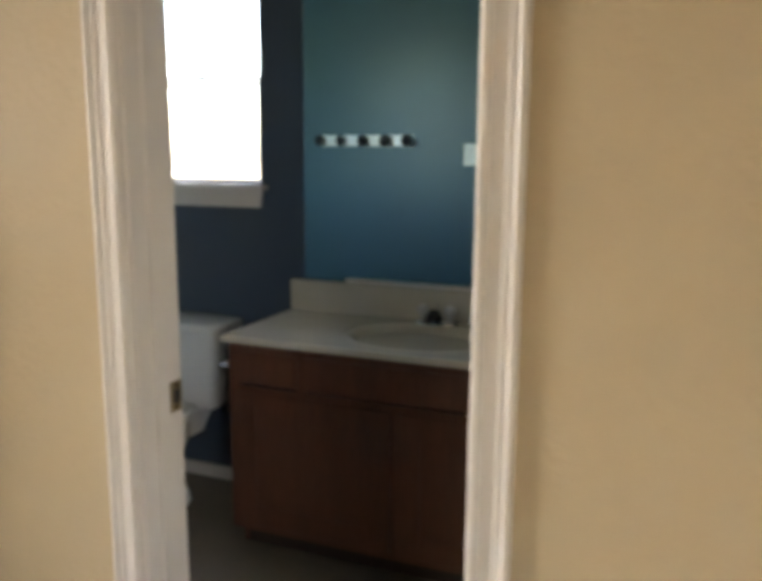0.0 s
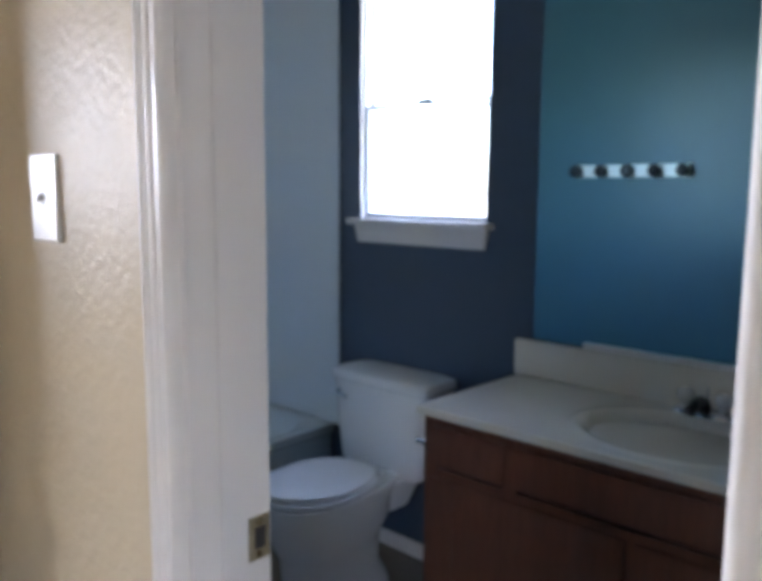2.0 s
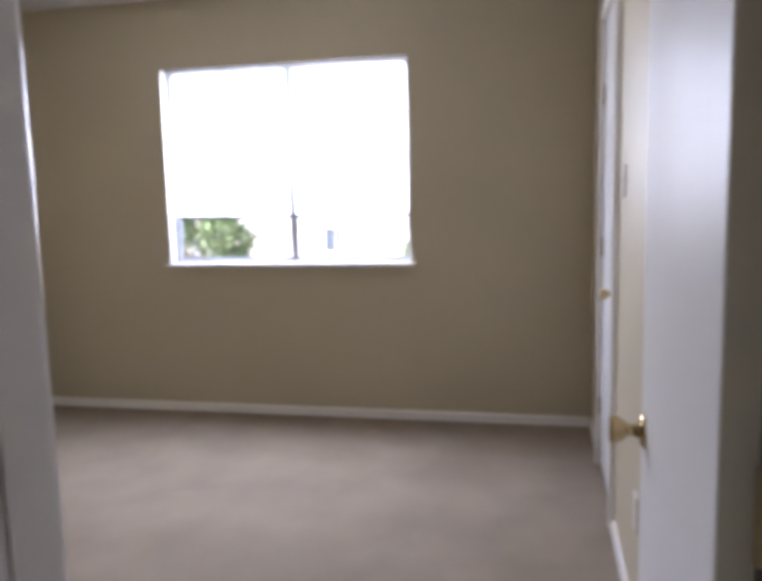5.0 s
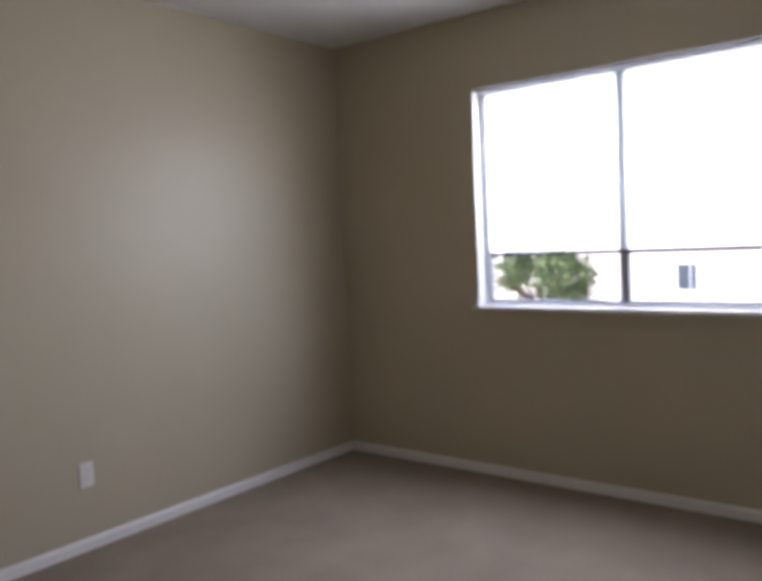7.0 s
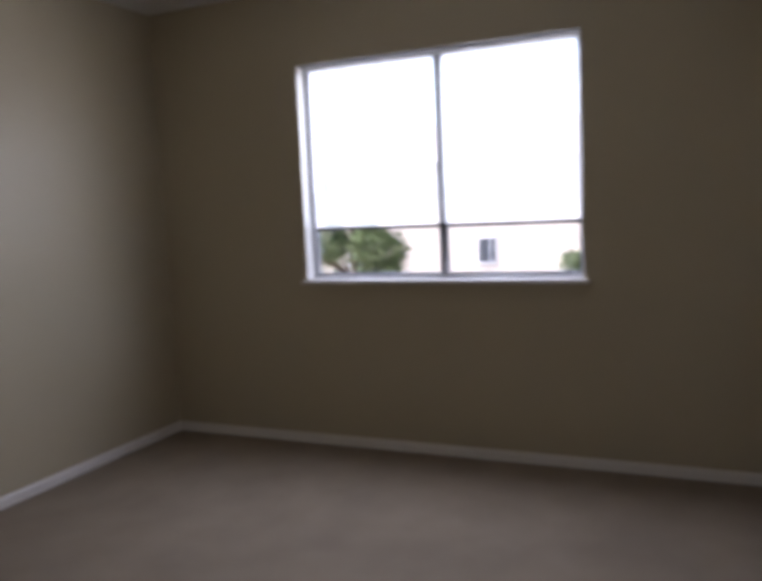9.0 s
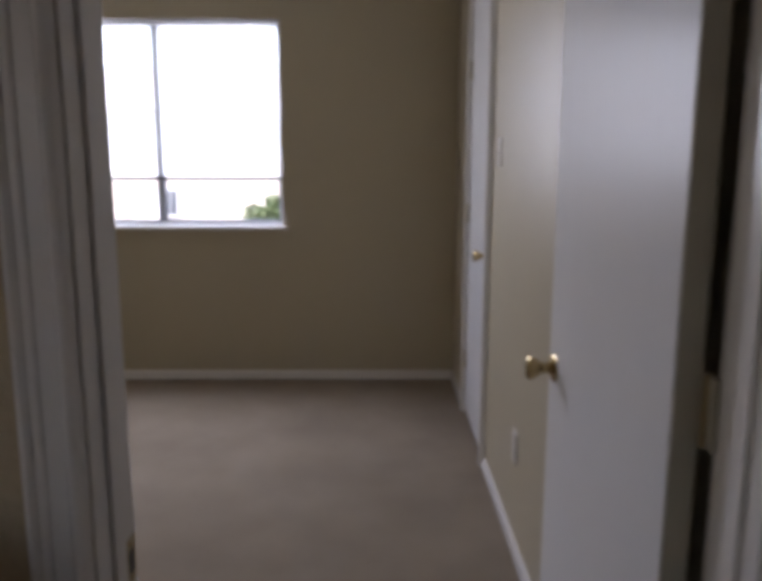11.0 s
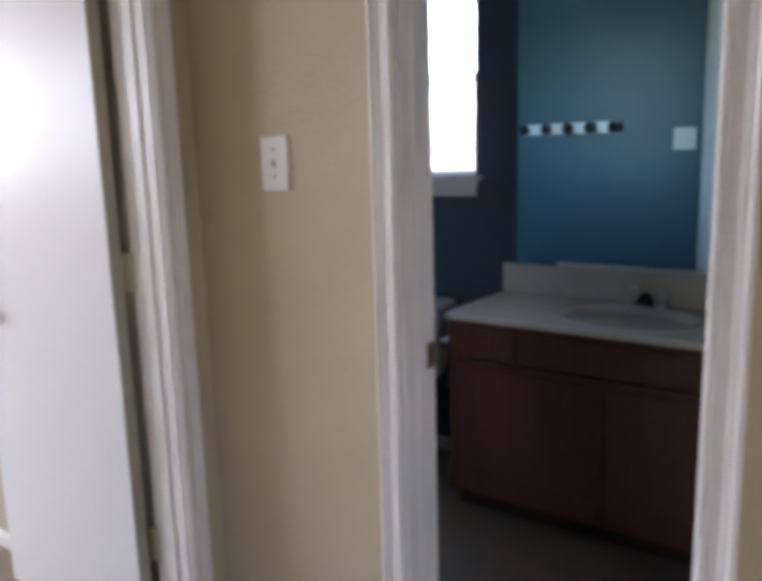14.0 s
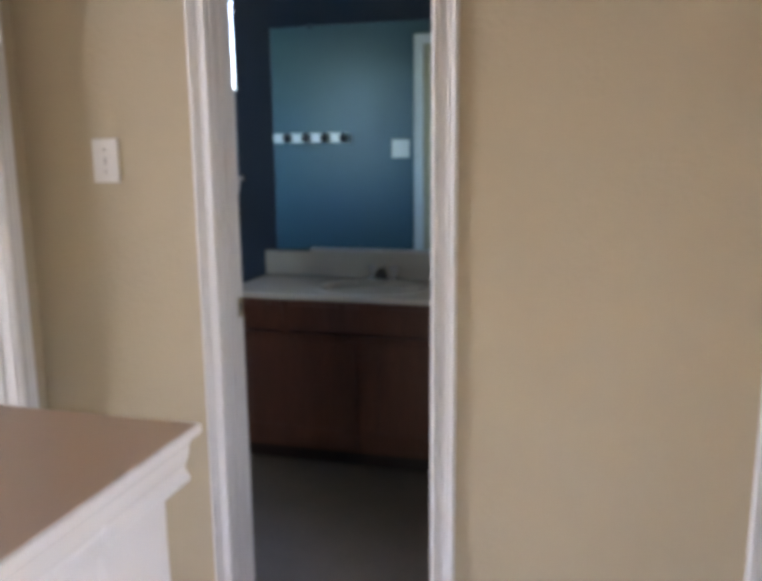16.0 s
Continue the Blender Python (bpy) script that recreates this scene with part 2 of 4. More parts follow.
def oval(cx, cy, z, rx, ry, e=2.0, n=48, back=None):
    """A ring of points: an ellipse, or for e over 2 a rounded rectangle; back: another half length towards +y."""
    pts = []
    for k in range(n):
        t = 2 * math.pi * (k + 0.5) / n
        c, s = math.cos(t), math.sin(t)
        x = math.copysign(abs(c) ** (2 / e), c) * rx
        y = math.copysign(abs(s) ** (2 / e), s) * (back if (back and s > 0) else ry)
        pts.append((cx + x, cy + y, z))
    return pts


def loft(bm, rings, cap0=True, cap1=True):
    R = [[bm.verts.new(p) for p in ring] for ring in rings]
    n = len(R[0])
    for A, B in zip(R, R[1:]):
        for k in range(n):
            bm.faces.new((A[k], A[(k + 1) % n], B[(k + 1) % n], B[k]))
    if cap0:
        bm.faces.new(R[0])
    if cap1:
        bm.faces.new(R[-1])
    bmesh.ops.recalc_face_normals(bm, faces=bm.faces)
    return bm


def tube(bm, pts, r, n=12):
    """A round bar along a bent line of points."""
    pts = [Vector(p) for p in pts]
    rings = []
    side = None
    for i, p in enumerate(pts):
        d = (pts[min(i + 1, len(pts) - 1)] - pts[max(i - 1, 0)]).normalized()
        side = d.orthogonal().normalized() if side is None else (side - d * side.dot(d)).normalized()
        up = d.cross(side)
        rr = r[i] if isinstance(r, (list, tuple)) else r
        rings.append([p + side * (rr * math.cos(2 * math.pi * k / n)) + up * (rr * math.sin(2 * math.pi * k / n)) for k in range(n)])
    return loft(bm, rings)


# ---- plan ----
W, T, YN = 0.571, 0.114, 1.601
HX, BX = -0.601, -0.715          # hall face and bedroom face of the wall between them
YB, YS = -0.118, -0.815          # jambs of the bedroom door
BW, BS, BN = -4.449, -3.65, -0.02
H = 2.6
DH = 2.05
CDH = 2.17
EX = 2.20                        # east wall of the hall
CASING = [(0, 0), (0, 0.011), (0.0015, 0.0165), (0.0045, 0.0195), (0.008, 0.0205), (0.0115, 0.0195), (0.0145, 0.0165), (0.016, 0.0120), (0.0175, 0.0095), (0.036, 0.0085),
          (0.037, 0.0105), (0.041, 0.0125), (0.044, 0.0120), (0.045, 0.0095), (0.048, 0.0095), (0.0495, 0.0125), (0.055, 0.0150), (0.060, 0.0135), (0.063, 0.009), (0.063, 0)]
BASE = [(0, 0), (0, 0.013), (0.042, 0.013), (0.049, 0.010), (0.054, 0.006), (0.056, 0)]

BED3 = (M_BED, M_BED, M_BED)
wall("wall_bath_door", "x", BX, EX, 0, T, 0, H, (M_WALL, M_BLUE, M_WALL), [(-0.02, W + 0.02, 0, DH + 0.02), (1.39, 2.11, 0, DH + 0.02)])
wall("wall_bedroom_north", "x", BW, BX, BN, T, 0, H, (M_BED, M_BLUE, M_BED), [(-3.86, -3.11, 0, CDH + 0.02)])
wall("wall_hall_west", "y", BS, 0, BX, HX, 0, H, (M_BED, M_WALL, M_WALL), [(YS - 0.02, YB + 0.02, 0, DH + 0.02)])
WY0, WY1, WZ0, WZ1 = -2.642, -1.078, 0.97, 2.182
wall("wall_bedroom_west", "y", BS - 0.12, T, BW - 0.15, BW, -3.0, H, (M_STUCCO, M_BED, M_TRIM), [(WY0, WY1, WZ0, WZ1)])
# the hole is for an unseen window, added to light the hall
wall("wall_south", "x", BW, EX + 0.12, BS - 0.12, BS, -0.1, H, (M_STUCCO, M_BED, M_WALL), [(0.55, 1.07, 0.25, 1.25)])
wall("wall_bath_north", "x", -2.25, 0.78, YN, YN + 0.15, -0.1, H, (M_SLATE, M_STUCCO, M_TRIM), [(-1.30, -0.719, 1.265, 2.12)])
wall("wall_bath_west", "y", T, YN, -2.25, -2.13, -0.1, H, (M_STUCCO, M_SLATE, M_SLATE))
wall("wall_bath_east", "y", T, YN, 0.66, 0.78, -0.1, H, (M_SLATE, M_WALL, M_WALL))
# hole for a second added window, out of view, lighting the ledge side
wall("wall_hall_east", "y", BS, T, EX, EX + 0.12, -0.1, H, (M_WALL, M_STUCCO, M_WALL), [(-2.95, -2.05, 0.85, 1.80)])

tagged(part("floor_bedroom", box(BW, BX + 0.05, BS, BN, -0.1, 0), M_CARPET), kind="structure")
tagged(part("floor_closet", box(-3.93, -3.03, BN, T, -0.1, -0.002), M_CARPET), kind="structure")
tagged(part("floor_hall", box(BX + 0.05, EX, BS, 0.05, -0.1, 0), M_CARPET), kind="structure")
tagged(part("floor_bath", box(-2.13, 0.66, 0.05, YN, -0.1, -0.004), M_VINYL), kind="structure")
tagged(part("ceiling", box(BW - 0.15, EX + 0.12, BS - 0.12, YN + 0.15, H, H + 0.15), M_CEIL), kind="structure")
tagged(part("closet_back", box(-3.93, -3.03, T, T + 0.03, 0, H), M_BED), kind="structure")


def base_run(name, p0, p1, hdir):
    return tagged(part(name, strip(bmesh.new(), BASE, p0, p1, (0, 0, 1), hdir), M_TRIM), kind="structure")


base_run("baseboard_bedroom_west", (BW, BS + 0.0135, 0), (BW, BN - 0.0135, 0), (1, 0, 0))
base_run("baseboard_bedroom_south", (BW, BS, 0), (BX, BS, 0), (0, 1, 0))
base_run("baseboard_bedroom_north", (-3.05, BN, 0), (BX, BN, 0), (0, -1, 0))
base_run("baseboard_bedroom_corner", (BW, BN, 0), (-3.92, BN, 0), (0, -1, 0))
base_run("baseboard_bedroom_east", (BX, BS + 0.0135, 0), (BX, YS - 0.085, 0), (-1, 0, 0))
base_run("baseboard_hall_left", (HX, 0, 0), (-0.066, 0, 0), (0, -1, 0))
base_run("baseboard_hall_right", (W + 0.066, 0, 0), (1.325, 0, 0), (0, -1, 0))
base_run("baseboard_bath_north", (-1.40, YN, 0), (-0.56, YN, 0), (0, -1, 0))
base_run("baseboard_bath_south", (-1.38, T, 0), (-0.162, T, 0), (0, 1, 0))


def door_frame(name, along, a0, a1, b0, b1, sides=(True, True), DH=DH, inset=0.0):
    """Jambs, stops and mitred casings round an opening from a0 to a1 in a wall whose faces are at b0 < b1."""
    root = tagged(new(name), kind="structure")

    def P(a, b, z):
        return (a, b, z) if along == "x" else (b, a, z)

    def bx(a, c, b, d, z0, z1):
        return box(a, c, b, d, z0, z1) if along == "x" else box(b, d, a, c, z0, z1)

    part("jamb", bx(a0 - 0.018, a0, b0 - 0.001, b1 + 0.001, 0, DH + 0.018), M_TRIM, root, bevel=0.0015)
    part("jamb", bx(a1, a1 + 0.018, b0 - 0.001, b1 + 0.001, 0, DH + 0.018), M_TRIM, root, bevel=0.0015)
    part("head_jamb", bx(a0, a1, b0 - 0.001, b1 + 0.001, DH, DH + 0.018), M_TRIM, root)
    for side, on in ((b0, sides[0]), (b1, sides[1])):
        if not on:
            continue
        h = -1 if side == b0 else 1
        hd = P(0, h, 0)
        s = side + h * 0.001
        l0 = a0 - (inset if h > 0 else 0.0)
        part("casing", strip(bmesh.new(), CASING, P(l0 - 0.004, s, 0), P(l0 - 0.004, s, DH + 0.004), P(-1, 0, 0), hd, 0, 1), M_TRIM, root, smooth=True)
        part("casing", strip(bmesh.new(), CASING, P(a1 + 0.004, s, 0), P(a1 + 0.004, s, DH + 0.004), P(1, 0, 0), hd, 0, 1), M_TRIM, root, smooth=True)
        part("head_casing", strip(bmesh.new(), CASING, P(l0 - 0.004, s, DH + 0.004), P(a1 + 0.004, s, DH + 0.004), (0, 0, 1), hd, 1, 1), M_TRIM, root, smooth=True)
    return root, bx


def stops(root, bx, a0, a1, b0, b1):
    part("stop", bx(a0, a0 + 0.005, b0, b1, 0, DH), M_TRIM, root, bevel=0.002)
    part("stop", bx(a1 - 0.005, a1, b0, b1, 0, DH), M_TRIM, root, bevel=0.002)
    part("stop", bx(a0 + 0.006, a1 - 0.006, b0, b1, DH - 0.010, DH), M_TRIM, root, bevel=0.002)


bath_frame, bxa = door_frame("door_1", "x", 0, W, 0, T, inset=0.093)
stops(bath_frame, bxa, 0, W, 0.038, 0.072)
# added board; its tan stands for the hall mirrored through the doorway
part("hall_view_board", box(-0.097, -0.0185, T + 0.0005, T + 0.006, 0, DH + 0.018), M_WALL, bath_frame, "tan board standing in for the hall seen past the jamb")
bed_frame, bxb = door_frame("door_2", "y", YS, YB, BX, HX)
stops(bed_frame, bxb, YS, YB, BX + 0.040, BX + 0.075)
closet_frame, bxc = door_frame("door_3", "x", -3.84, -3.13, BN, T, (True, False), CDH)
linen_frame, bxd = door_frame("door_4", "x", 1.41, 2.09, 0, T, (True, False))


def strike(parent, at, normal, up=0.057):
    """A strike plate let into a jamb, with its dark latch hole and two screws."""
    x, y, z = at
    s = 0.0012 * normal[0], 0.0012 * normal[1]
    if normal[0]:
        b = box(min(x, x + s[0]), max(x, x + s[0]), y - 0.016, y + 0.016, z - up / 2, z + up / 2)
        hole = box(min(x, x + s[0] * 1.6), max(x, x + s[0] * 1.6), y - 0.007, y + 0.009, z - 0.014, z + 0.014)
    else:
        b = box(x - 0.016, x + 0.016, min(y, y + s[1]), max(y, y + s[1]), z - up / 2, z + up / 2)
        hole = box(x - 0.009, x + 0.007, min(y, y + s[1] * 1.6), max(y, y + s[1] * 1.6), z - 0.014, z + 0.014)
    p = part("strike_plate", b, M_DULL, parent, "dull brass strike plate")
    part("latch_hole", hole, M_DARK, p)
    for dz in (-0.021, 0.021):
        q = (x + s[0], y, z + dz) if normal[0] else (x, y + s[1], z + dz)
        part("screw", lathe(bmesh.new(), [(0, 0.004), (0.0008, 0.003), (0.0009, 0)], q, normal, 10), M_BRASS, p)


strike(bath_frame, (0, T - 0.018, 0.942), (1, 0, 0))
for pts_ in ([(0.030, 0.93), (0.024, 0.90), (0.023, 0.86), (0.025, 0.82), (0.031, 0.795), (0.039, 0.79), (0.042, 0.80)], [(0.033, 0.872), (0.036, 0.870)], [(0.037, 0.937), (0.040, 0.936)]):
    part("scuff", tube(bmesh.new(), [(W - 0.0004, y_, z_) for y_, z_ in pts_], 0.0007, 5), M_SCUFF, bath_frame, "thin grey scuff mark")
strike(bed_frame, (BX + 0.018, YS, 0.93), (0, 1, 0))

KNOB = [(0, 0.032), (0.003, 0.032), (0.007, 0.027), (0.010, 0.014), (0.022, 0.011), (0.030, 0.013), (0.040, 0.021), (0.052, 0.0265), (0.058, 0.0265), (0.062, 0.022), (0.063, 0)]


def hinge(parent, x, y, z, leaf_box):
    h = part("hinge", box(*leaf_box, z - 0.045, z + 0.045), M_EDGE, parent, "painted-over butt hinge")
    part("knuckle", lathe(bmesh.new(), [(0, 0), (0, 0.006), (0.029, 0.006), (0.0295, 0.005), (0.030, 0.006), (0.060, 0.006), (0.0605, 0.005), (0.061, 0.006), (0.09, 0.006), (0.092, 0.004), (0.093, 0)],
                          (x, y, z - 0.045), (0, 0, 1), 14), M_DULL, h)


# bedroom door, standing open almost flat to the north wall
bed_door = thing("bedroom_door", (BX - 0.024, -0.123, 0), "open flat white-painted bedroom door with brass knobs, folded back near the wall", "door")
LEAF = 0.762
part("leaf", box(BX - 0.024 - LEAF, BX - 0.024, -0.158, -0.123, 0.012, DH - 0.003), M_DOOR, bed_door, bevel=0.0015)
part("edge_strip", box(BX - 0.024, BX - 0.0232, -0.1565, -0.1245, 0.014, DH - 0.006), M_EDGE, bed_door, "tan hinge edge of the door, darkened for its shade")
kx, kz = BX - 0.024 - LEAF + 0.062, 0.945
part("knob", lathe(bmesh.new(), KNOB, (kx, -0.158, kz), (0, -1, 0), 16), M_BRASS, bed_door, "polished brass door knob", smooth=True)
part("knob", lathe(bmesh.new(), KNOB, (kx, -0.123, kz), (0, 1, 0), 16), M_BRASS, bed_door, "polished brass door knob", smooth=True)
part("latch_plate", box(BX - 0.0252 - LEAF, BX - 0.024 - LEAF, -0.152, -0.129, kz - 0.028, kz + 0.028), M_BRASS, bed_door)
for hz in (0.375, 1.10, 1.83):
    hinge(bed_door, BX - 0.008, -0.1230, hz, (BX - 0.023, BX + 0.015, -0.1225, -0.1175))

bed_door.matrix_basis = pose(BX - 0.040, -0.123, 0, 0, 0, -2.5)

# bathroom door, open against the east wall
bath_door = thing("bathroom_door", (W - 0.002, T + 0.006, 0), "open flat white-painted bathroom door swung back beside the vanity", "door")
part("leaf", box(W + 0.002, W + 0.037, T + 0.02, T + 0.02 + 0.558, 0.012, DH - 0.003), M_DOOR, bath_door, bevel=0.0015)
part("knob", lathe(bmesh.new(), KNOB, (W + 0.002, T + 0.52, 0.945), (-1, 0, 0), 16), M_BRASS, bath_door, "polished brass door knob", smooth=True)
for hz in (0.375, 1.10, 1.83):
    hinge(bath_door, W + 0.0, T + 0.012, hz, (W - 0.001, W + 0.003, T - 0.03, T + 0.02))

# closet door, shut
closet = thing("closet_door", (-3.485, BN, 0), "closed flat white closet door with a small brass knob", "door")
part("leaf", box(-3.837, -3.133, BN + 0.004, BN + 0.039, 0.012, CDH - 0.003), M_DOOR, closet, bevel=0.0015)
part("knob", lathe(bmesh.new(), KNOB, (-3.195, BN + 0.004, 0.958), (0, -1, 0), 16), M_BRASS, closet, "polished brass door knob", smooth=True)
for hz in (0.30, 1.10, 1.83):
    hinge(closet, -3.838, BN - 0.002, hz, (-3.842, -3.83, BN + 0.000, BN + 0.003))
linen = thing("linen_door", (1.75, 0, 0), "closed flat white-painted door in the hall", "door")
part("leaf", box(1.413, 2.087, 0.006, 0.041, 0.012, DH - 0.003), M_DOOR, linen, bevel=0.0015)
part("knob", lathe(bmesh.new(), KNOB, (2.02, 0.006, 0.945), (0, -1, 0), 16), M_BRASS, linen, "polished brass door knob", smooth=True)


def wall_plate(name, at, n, u, w, h, label, category, devices=("toggle",)):
    """A switch or socket plate: at its centre on the wall, n out of the wall, u along it."""
    at, n, u, z = Vector(at), Vector(n), Vector(u), Vector((0, 0, 1))
    root = thing(name, at, label, category)

    def slab(w_, h_, d0, d1, cu=0.0, cz=0.0, tilt=0.0):
        bm = bmesh.new()
        c = [(cu - w_ / 2, cz - h_ / 2), (cu + w_ / 2, cz - h_ / 2), (cu + w_ / 2, cz + h_ / 2), (cu - w_ / 2, cz + h_ / 2)]
        f = 0.0025 if w_ > 0.05 else 0.0008
        k = [(cu - w_ / 2 + f, cz - h_ / 2 + f + tilt), (cu + w_ / 2 - f, cz - h_ / 2 + f + tilt), (cu + w_ / 2 - f, cz + h_ / 2 - f + tilt), (cu - w_ / 2 + f, cz + h_ / 2 - f + tilt)]
        mid = d0 + (d1 - d0) * 0.55
        return loft(bm, [[at + u * a + z * b + n * d0 for a, b in c], [at + u * a + z * b + n * mid for a, b in c], [at + u * a + z * b + n * d1 for a, b in k]])

    part("plate", slab(w, h, 0, 0.0065), M_PLATE, root, bevel=0.0006)
    for i, dev in enumerate(devices):
        cu = (i - (len(devices) - 1) / 2) * 0.046
        if dev == "toggle":
            part("toggle_slot", slab(0.0075, 0.017, 0.0065, 0.0068, cu), M_DARK, root)
            part("toggle", slab(0.0062, 0.009, 0.0068, 0.016, cu, 0.001, -0.005), M_PLATE, root)
            screws = (-0.030, 0.030)
        else:
            for dz in (-0.0195, 0.0195):
                part("socket", slab(0.034, 0.028, 0.0065, 0.0078, cu, dz), M_PLATE, root)
                for du in (-0.0064, 0.0064):
                    part("slot", slab(0.0022, 0.009, 0.0078, 0.0081, cu + du, dz + 0.003), M_DARK, root)
            screws = (0.0,)
        for dz in screws:
            part("screw", lathe(bmesh.new(), [(0, 0.0034), (0.0008, 0.003), (0.001, 0)], at + u * cu + z * dz + n * 0.0065, n, 10), M_CHROME, root)
    return root


wall_plate("light_switch", (-0.335, 0, 1.356), (0, -1, 0), (1, 0, 0), 0.081, 0.119, "ivory single toggle switch plate beside the bathroom door", "light switch")
wall_plate("double_switch", (-0.252, T, 1.396), (0, 1, 0), (1, 0, 0), 0.117, 0.117, "ivory two-gang switch plate on the blue bathroom wall", "light switch", devices=("toggle", "toggle"))
wall_plate("bedroom_switch", (-2.89, BN, 1.415), (0, -1, 0), (1, 0, 0), 0.0715, 0.1165, "ivory switch plate beside the closet door", "light switch")
wall_plate("outlet", (-2.38, BN, 0.385), (0, -1, 0), (1, 0, 0), 0.0715, 0.1165, "ivory socket plate low on the wall behind the door", "outlet", devices=("socket",))
wall_plate("outlet", (-2.566, BS, 0.350), (0, 1, 0), (1, 0, 0), 0.0715, 0.1165, "ivory socket plate low on the bare bedroom wall", "outlet", devices=("socket",))

# ---- bathroom ----
VX0, VX1, VF, CH = -0.565, 0.640, 1.110, 0.783
van = thing("vanity_cabinet", (0.04, 1.36, 0), "dark cherry wood vanity cabinet with two doors under a marble top", "bathroom cabinet")
for sx0 in (VX0, VX1 - 0.018):
    part("side_panel", add_box(box(sx0, sx0 + 0.018, VF + 0.019, YN - 0.001, 0.09, CH - 0.023), sx0, sx0 + 0.018, VF + 0.075, YN - 0.001, 0, 0.09), M_WOOD, van)
part("back_panel", box(VX0 + 0.018, VX1 - 0.018, YN - 0.012, YN - 0.002, 0.09, CH - 0.03), M_WOOD, van)
part("floor_panel", box(VX0 + 0.018, VX1 - 0.018, VF + 0.02, YN - 0.012, 0.09, 0.105), M_WOOD, van)
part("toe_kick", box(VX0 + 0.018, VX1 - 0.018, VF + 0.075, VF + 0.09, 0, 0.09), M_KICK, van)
ff = bmesh.new()
for b in ((VX0, VX0 + 0.045, 0.09, CH - 0.023), (VX1 - 0.045, VX1, 0.09, CH - 0.023), (VX0 + 0.045, VX1 - 0.045, 0.09, 0.13), (VX0 + 0.045, VX1 - 0.045, CH - 0.055, CH - 0.023),
          (VX0 + 0.045, VX1 - 0.045, 0.575, 0.610), (0.02, 0.06, 0.13, 0.575), (-0.311, -0.265, 0.610, CH - 0.055), (0.342, 0.388, 0.610, CH - 0.055)):
    add_box(ff, b[0], b[1], VF, VF + 0.019, b[2], b[3])
part("face_frame", ff, M_WOOD, van)


def front(name, x0, x1, z0, z1, panel):
    """A cabinet front; with panel, four rails round a sunk field."""
    if not panel:
        return part(name, box(x0, x1, VF - 0.012, VF - 0.001, z0, z1), M_WOOD, van, bevel=0.003)
    r = 0.078
    bm = bmesh.new()
    for q in ((x0, x0 + r, z0, z1), (x1 - r, x1, z0, z1), (x0 + r, x1 - r, z0, z0 + r), (x0 + r, x1 - r, z1 - r, z1)):
        add_box(bm, q[0], q[1], VF - 0.013, VF - 0.001, q[2], q[3])
    d = part(name, bm, M_WOOD, van, bevel=0.0025)
    part("field", box(x0 + r - 0.004, x1 - r + 0.004, VF - 0.0085, VF - 0.004, z0 + r - 0.004, z1 - r + 0.004), M_WOOD, d)
    return d


front("drawer_front", -0.535, -0.298, 0.622, 0.735, False)
front("drawer_front", -0.278, 0.355, 0.622, 0.735, False)
front("drawer_front", 0.375, 0.612, 0.622, 0.735, False)
front("door", -0.535, 0.030, 0.115, 0.588, True)
front("door", 0.050, 0.612, 0.115, 0.588, True)

# marble top with its moulded basin
top = thing("marble_washbasin", (0.04, 1.35, CH), "cream cultured marble vanity top with a moulded oval basin", "washbasin")
TX0, TX1, TY0, TY1 = -0.580, 0.655, 1.089, YN - 0.001
BCX, BCY = 0.035, 1.330
corners = [math.atan2(y - BCY, x - BCX) % (2 * math.pi) for x in (TX0, TX1) for y in (TY0, TY1)]
angles = sorted([2 * math.pi * k / 72 for k in range(72)] + corners)


def rect_ring(inset, z):
    out = []
    for t in angles:
        c, s = math.cos(t), math.sin(t)
        kx_ = ((TX1 - inset - BCX) if c > 0 else (TX0 + inset - BCX)) / c if abs(c) > 1e-9 else 1e9
        ky_ = ((TY1 - inset - BCY) if s > 0 else (TY0 + inset - BCY)) / s if abs(s) > 1e-9 else 1e9
        k = min(kx_, ky_)
        out.append((BCX + c * k, BCY + s * k, z))
    return out


def basin_ring(rx, ry, z):
    return [(BCX + rx * math.cos(t), BCY + ry * math.sin(t), z) for t in angles]


slab = bmesh.new()
loft(slab, [rect_ring(0, CH - 0.0228), rect_ring(0, CH - 0.004), rect_ring(0.004, CH), rect_ring(0.007, CH), basin_ring(0.272, 0.213, CH), basin_ring(0.262, 0.205, CH + 0.0006), basin_ring(0.252, 0.197, CH + 0.004), basin_ring(0.238, 0.186, CH + 0.004),
            basin_ring(0.222, 0.172, CH - 0.002), basin_ring(0.208, 0.160, CH - 0.018), basin_ring(0.180, 0.138, CH - 0.070), basin_ring(0.125, 0.100, CH - 0.115), basin_ring(0.05, 0.045, CH - 0.132), basin_ring(0.02, 0.02, CH - 0.134)])
part("countertop", slab, M_MARBLE, top, smooth=True)
part("backsplash", box(TX0, TX1, YN - 0.026, YN - 0.001, CH + 0.0008, CH + 0.118), M_MARBLE, top, bevel=0.004)
part("drain", lathe(bmesh.new(), [(0, 0.022), (0.002, 0.022), (0.003, 0.017), (0.001, 0.012), (0.004, 0.010), (0.005, 0)], (BCX, BCY, CH - 0.134), (0, 0, 1)), M_CHROME, top, smooth=True)

tap = thing("faucet", (0.035, 1.535, CH), "chrome two-handle basin faucet with clear knobs", "faucet")
